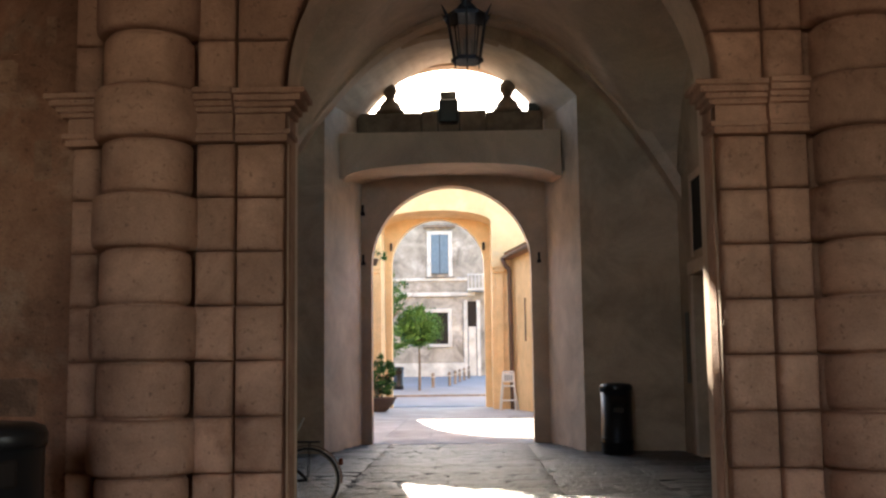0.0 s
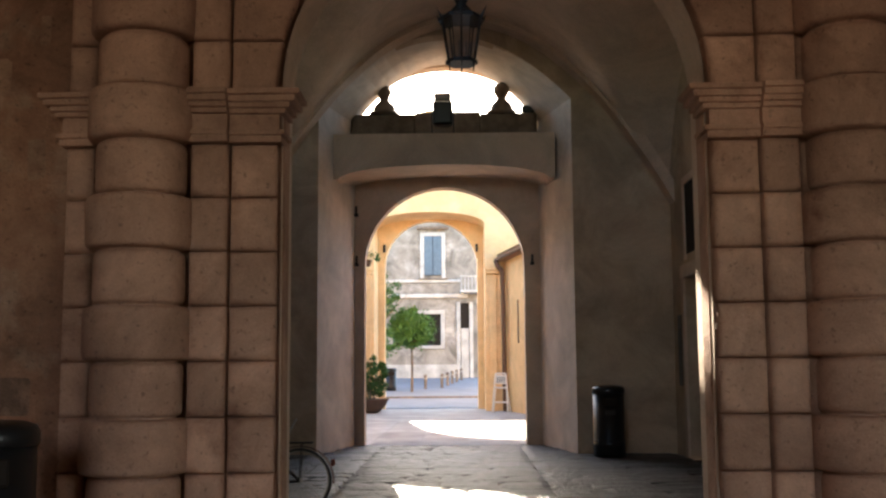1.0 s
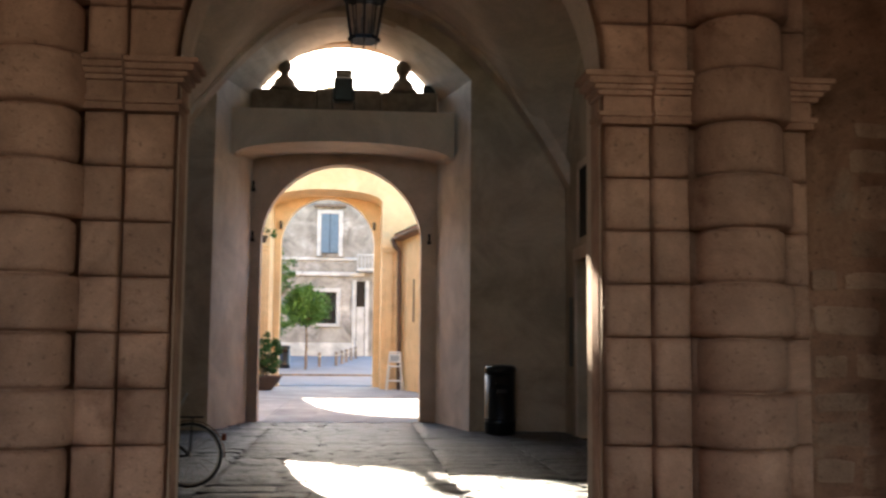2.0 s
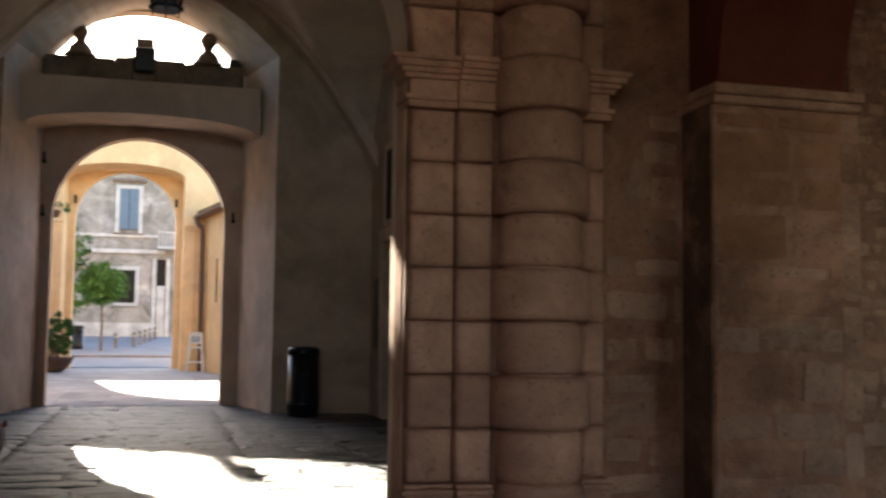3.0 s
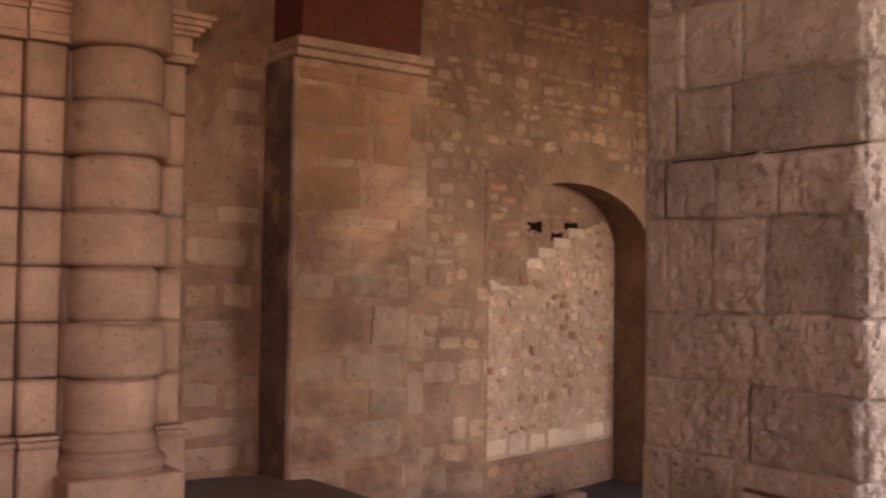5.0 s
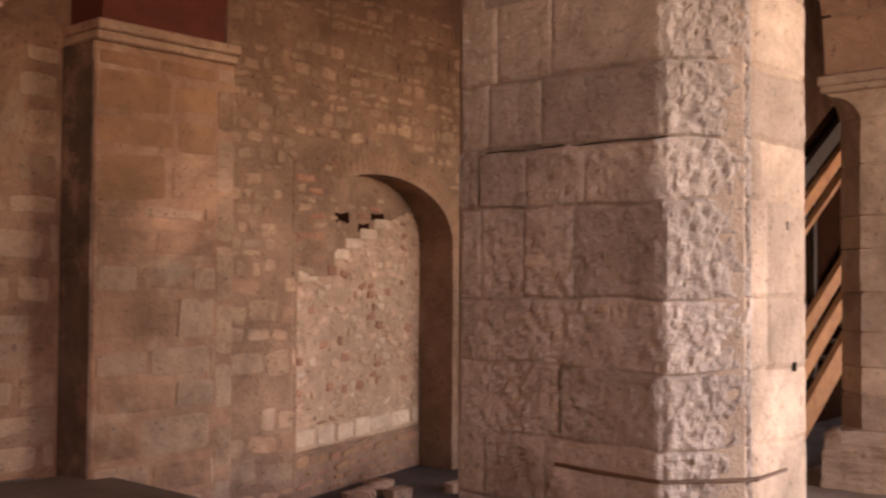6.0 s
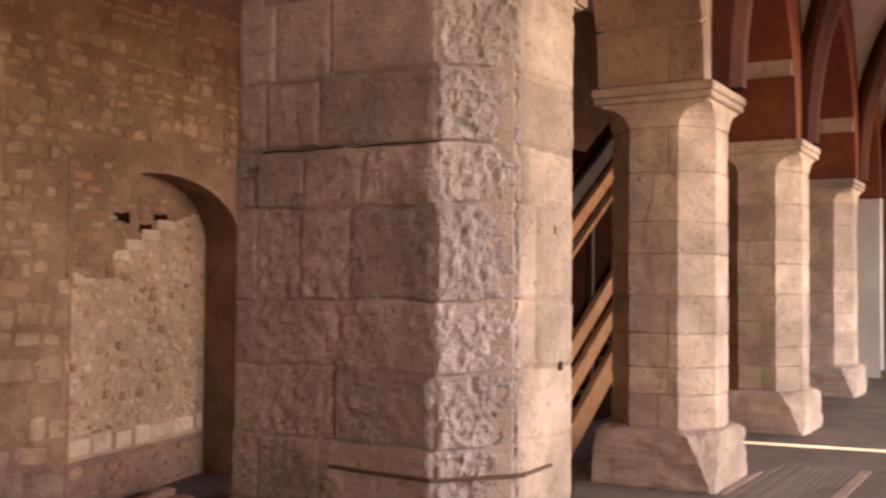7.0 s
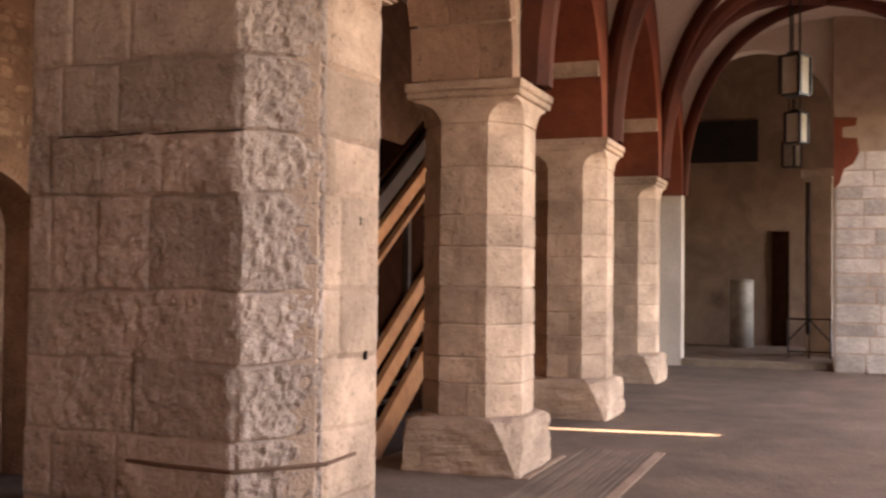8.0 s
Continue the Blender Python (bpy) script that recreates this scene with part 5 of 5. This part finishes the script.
roof = part("roof", prism(bmesh.new(), [(2.4, 21.9), (2.0, 34.0), (1.15, 38.55), (6, 38.55), (6, 21.9)], "z", 5.452, 5.60), M_tile, hb)
me = shared("roof_tile", lathe(bmesh.new(), [(0.09, 0), (0.075, 0.5)], 8, a0=0, a1=180), M_tile)
for k in range(40):
    t = k / 39
    y = 29 + 9.4 * t
    x = 2.17 - 0.17 * (y - 29) / 5 if y < 34 else 2.0 - 0.187 * (y - 34)
    ob = new("roof_tile", me)
    ob.parent = roof
    ob.matrix_basis = Matrix.Translation((x + 0.02, y, 5.62)) @ Matrix.Rotation(radians(80), 4, "Y")
part("gutter", rod(bmesh.new(), (1.95, 34.0, 5.50), (1.12, 38.4, 5.50), 0.06, 8), M_copper, hb)
bm = bmesh.new()
rod(bm, (1.12, 38.2, 5.46), (1.20, 38.12, 5.22), 0.085, 10)
rod(bm, (1.20, 38.12, 5.22), (1.36, 38.1, 5.05), 0.085, 10)
rod(bm, (1.36, 38.1, 5.05), (1.40, 38.1, 0.0), 0.085, 10)
part("downpipe", bm, M_copper, hb)
win = part("window", boxes((1.80, 2.2, 36.45, 36.85, 2.4, 3.9)), M_copper, hb)
win.rotation_euler = (0, 0, 0)
cap = thing("wall_capital", "orange plaster capital on a flat pilaster", "capital")
part("pilaster", boxes((0.86, 1.14, 38.48, 38.598, -0.1, 5.0), bevel=0.01), M_orange, cap)
part("capital", boxes((0.80, 1.22, 38.40, 38.598, 5.0, 5.14), (0.74, 1.28, 38.34, 38.598, 5.141, 5.28), bevel=0.015), M_orange, cap)
capl = thing("wall_capital", "orange plaster capital on a flat pilaster", "capital")
part("pilaster", boxes((-3.90, -3.48, 38.48, 38.598, -0.1, 5.0), bevel=0.01), M_orange, capl)
part("capital", boxes((-3.95, -3.42, 38.40, 38.598, 5.0, 5.14), (-4.0, -3.36, 38.34, 38.598, 5.141, 5.28), bevel=0.015), M_orange, capl)
for x in (-3.02, 0.34):
    hinge = thing("gate_hinge", "iron hinge pin in the gateway wall", "hinge", (x - (0.12 if x < 0 else -0.12), 40.55, 6.2), "gate hinges")
    part("pin", rod(bmesh.new(), (0, -0.06, -0.15), (0, -0.06, 0.15), 0.05, 8), M_iron, hinge)


def leaves(name, n, centre, radius, size, seed, parent, hollow=0.35):
    """A crown of many small folded leaves in uneven clumps."""
    r = random.Random(seed)
    bm = bmesh.new()
    clumps = []
    while len(clumps) < max(8, n // 60):
        p = Vector((r.uniform(-1, 1), r.uniform(-1, 1), r.uniform(-1, 1)))
        if hollow < p.length < 1:
            clumps.append((Vector((p.x * radius[0], p.y * radius[1], p.z * radius[2])), r.uniform(0.18, 0.38)))
    for k in range(n):
        c_, q = r.choice(clumps)
        d = Vector((r.gauss(0, 1), r.gauss(0, 1), r.gauss(0, 0.8))) * q * radius[0] * 0.45
        p = Vector(centre) + c_ + d
        m = Matrix.Translation(p) @ Euler((r.uniform(0, 6.3), r.uniform(0, 6.3), r.uniform(0, 6.3))).to_matrix().to_4x4()
        s_ = size * r.uniform(0.6, 1.3)
        v = [bm.verts.new(m @ Vector(co)) for co in ((-s_, 0, 0), (0, -s_ * 0.45, s_ * 0.12), (s_, 0, 0), (0, s_ * 0.45, s_ * 0.12))]
        bm.faces.new((v[0], v[1], v[2]))
        bm.faces.new((v[0], v[2], v[3]))
    return part(name, bm, M_leaf, parent)


planter = thing("planter", "dark round planter bowl with a leafy shrub", "planter", (-3.35, 37.2, 0))
part("bowl", lathe(bmesh.new(), [(0.22, 0), (0.30, 0.05), (0.50, 0.26), (0.58, 0.44), (0.62, 0.45), (0.62, 0.50), (0.54, 0.48), (0.3, 0.42)], 24), M_terracotta, planter, smooth=True)
for k in range(7):
    a_ = 0.9 * k
    part("stem", rod(bmesh.new(), (0.1 * math.cos(a_), 0.1 * math.sin(a_), 0.42), (0.32 * math.cos(a_), 0.3 * math.sin(a_), 1.3 + 0.1 * k), 0.02, 5, 0.008), M_bark, planter)
leaves("foliage", 2600, (0, 0, 1.22), (0.52, 0.48, 0.80), 0.062, 3, planter, 0.1)
vase = thing("wall_plant", "small trailing plant high on the yard wall", "plant", (-3.66, 38.47, 5.482))
part("pot", lathe(bmesh.new(), [(0.12, -0.2), (0.2, 0.05), (0.22, 0.06)], 14), M_terracotta, vase, smooth=True)
leaves("foliage", 260, (0.1, 0, 0.15), (0.35, 0.3, 0.25), 0.06, 5, vase, 0.0)

stand = thing("sign_stand", "pale folding metal stand with a small panel", "stand", (1.15, 37.0, 0))
for nm, p, q in (("leg", (-0.25, 0.0, 0), (-0.12, 0.1, 1.35)), ("leg", (0.3, 0.0, 0), (0.25, 0.1, 1.35)), ("leg", (-0.2, 0.5, 0), (-0.12, 0.1, 0.9)), ("leg", (0.42, 0.5, 0), (0.25, 0.1, 0.9)), ("bar", (-0.2, 0.02, 0.35), (0.28, 0.02, 0.35)), ("bar", (-0.12, 0.1, 1.35), (0.25, 0.1, 1.35)), ("bar", (-0.16, 0.07, 0.85), (0.26, 0.07, 0.85))):
    part(nm, rod(bmesh.new(), p, q, 0.028, 6), M_white, stand)
part("panel", boxes((-0.12, 0.25, 0.05, 0.08, 0.98, 1.30), bevel=0.008), M_white, stand)
for k in range(4):
    part("text_bar", boxes((-0.07 + 0.075 * k, -0.03 + 0.075 * k, 0.044, 0.052, 1.03, 1.24)), M_shutter, stand)

# ---------------------------------------------------------------- street
def ground_z(y):
    return 0.02 + (y - 41.1) * 0.0421
kerb = thing("kerb", "pale stone kerb along the street", "kerb", kind="structure")
part("stone", boxes((-30, 8, 46.6, 46.9, 0.1, 0.32), bevel=0.02), M_stone_grey, kerb)
pave = thing("pavement", "raised pale pavement before the house", "pavement", kind="structure")
part("slab", prism(bmesh.new(), [(46.9, 0.0), (62, 0.6), (62, 1.0), (46.9, 0.31)], "x", -30, 8), M_street, pave)

tree = thing("street_tree", "small street tree with a round green crown", "tree", (-2.55, 50.0, 0.42))
bm = bmesh.new()
rod(bm, (0, 0, -0.1), (0.02, 0, 1.2), 0.07, 8, 0.055)
rod(bm, (0.02, 0, 1.2), (0, 0.03, 2.4), 0.055, 8, 0.045)
part("trunk", bm, M_bark, tree)
for k in range(7):
    a_ = k * 0.9
    part("limb", rod(bmesh.new(), (0, 0.03, 2.2), (0.7 * math.cos(a_), 0.7 * math.sin(a_), 3.1 + 0.15 * (k % 3)), 0.03, 5, 0.01), M_bark, tree)
leaves("crown", 8000, (0, 0, 3.05), (1.0, 1.0, 0.92), 0.075, 7, tree, 0.3)
tree2 = thing("street_tree", "taller street tree with thin leafy branches", "tree", (-4.35, 49.0, 0.36))
bm = bmesh.new()
rod(bm, (0, 0, -0.1), (0.05, 0, 3.2), 0.10, 8, 0.07)
part("trunk", bm, M_bark, tree2)
for k, (x, z) in enumerate(((1.1, 5.4), (1.7, 4.7), (0.6, 6.0), (1.0, 3.9), (-0.6, 5.5), (0.9, 4.9))):
    part("limb", rod(bmesh.new(), (0.05, 0, 2.9), (x, 0.1 * k - 0.2, z), 0.035, 5, 0.01), M_bark, tree2)
leaves("crown", 1500, (0.5, 0, 4.6), (1.1, 0.8, 1.2), 0.085, 9, tree2, 0.3)
leaves("crown", 900, (0.85, -0.3, 2.6), (0.75, 0.6, 1.0), 0.085, 10, tree2, 0.2)

litter_bin((-3.62, 51.0, ground_z(51)), 1.15, 0.27, 0.2)
bollard_at = [(-1.98, 52.0), (-1.18, 53.0), (-0.92, 54.6), (-0.70, 56.2), (-0.47, 57.8), (-0.22, 59.4)]
def bollard(x, y):
    ob = thing("bollard", "dark grey metal street bollard", "bollard", (x, y, ground_z(y)), "bollards along the pavement")
    part("post", lathe(bmesh.new(), [(0.10, 0), (0.10, 0.08), (0.075, 0.10), (0.075, 0.68), (0.085, 0.70), (0.06, 0.76), (0.02, 0.78)], 12), M_stone_grey, ob, smooth=True)
    part("collar", lathe(bmesh.new(), [(0.078, 0.55), (0.09, 0.56), (0.09, 0.59), (0.078, 0.60)], 12), M_steel, ob, smooth=True)
    return ob
first = bollard(*bollard_at[0])
for x, y in bollard_at[1:]:
    copy_thing(first, pose(x, y, ground_z(y)))

fh = thing("street_house", "weathered grey-beige house with blue shutters across the street", "building")
part("wall", boxes((-16, 1.0, 62, 70, -0.2, 11.8)), M_facade, fh)
part("plinth", boxes((-16, -0.45, 61.9, 61.999, 0.5, 1.78), bevel=0.02), M_trim, fh)
part("string_course", boxes((-16, -0.25, 61.86, 61.999, 6.62, 6.80), bevel=0.03), M_trim, fh)
part("cornice", boxes((-16, 0.2, 61.78, 61.999, 5.70, 5.94), bevel=0.04), M_trim, fh)
part("eaves", boxes((-16.3, 1.4, 61.2, 70.3, 11.8, 12.1)), M_tile, fh)
for x in (-1.86, -6.6):
    w1 = part("window", boxes((x - 0.52, x + 0.52, 61.93, 61.998, 7.05, 9.4)), M_dark, fh)
    part("window_frame", boxes((x - 0.76, x - 0.52, 61.85, 61.999, 6.86, 9.62), (x + 0.52, x + 0.76, 61.85, 61.999, 6.86, 9.62), (x - 0.519, x + 0.519, 61.85, 61.999, 9.40, 9.62), bevel=0.02), M_trim, w1)
    part("sill", boxes((x - 0.86, x + 0.86, 61.74, 61.999, 6.81, 6.855), bevel=0.01), M_stone_grey, w1)
    part("hood", boxes((x - 0.95, x + 0.95, 61.70, 61.999, 9.80, 9.98), bevel=0.03), M_stone_grey, w1)
    for sgn in (-1, 1):
        sh = part("shutter", boxes((x + min(sgn * 0.02, sgn * 0.51), x + max(sgn * 0.02, sgn * 0.51), 61.87, 61.92, 7.08, 9.38)), M_shutter, fh)
        for k in range(3):
            z = 7.18 + 0.76 * k
            for q in range(7):
                part("louvre", boxes((x + min(sgn * 0.08, sgn * 0.45), x + max(sgn * 0.08, sgn * 0.45), 61.845, 61.868, z + 0.085 * q, z + 0.085 * q + 0.05)), M_shutter, sh)
for x in (-1.97, -6.6):
    w1 = part("window", boxes((x - 0.56, x + 0.56, 61.95, 61.998, 2.9, 4.75)), M_dark, fh)
    part("window_frame", boxes((x - 0.80, x - 0.56, 61.85, 61.999, 2.70, 4.97), (x + 0.56, x + 0.80, 61.85, 61.999, 2.70, 4.97), (x - 0.559, x + 0.559, 61.85, 61.999, 4.75, 4.97), (x - 0.559, x + 0.559, 61.85, 61.999, 2.70, 2.9), bevel=0.02), M_trim, w1)
    for k in range(5):
        part("bar", rod(bmesh.new(), (x - 0.44 + 0.22 * k, 61.92, 2.9), (x - 0.44 + 0.22 * k, 61.92, 4.75), 0.015, 5), M_iron, w1)
dr = part("doorway", boxes((-0.25, 0.28, 61.95, 61.998, 0.9, 5.4)), M_dark, fh)
part("door", boxes((-0.22, 0.25, 61.90, 61.949, 0.9, 3.9), bevel=0.02), M_trim, dr)
part("door_frame", boxes((-0.48, -0.25, 61.82, 61.999, 0.85, 5.45), (0.28, 0.5, 61.82, 61.999, 0.85, 5.45), bevel=0.03), M_trim, dr)
bal = part("balcony", boxes((-0.25, 1.0, 60.9, 61.999, 5.95, 6.10), bevel=0.03), M_trim, fh)
for k in range(6):
    part("baluster", rod(bmesh.new(), (-0.18 + 0.21 * k, 60.98, 6.10), (-0.18 + 0.21 * k, 60.98, 6.85), 0.04, 6), M_trim, bal)
part("balcony_rail", boxes((-0.25, 1.0, 60.92, 61.04, 6.85, 6.95), bevel=0.02), M_trim, bal)
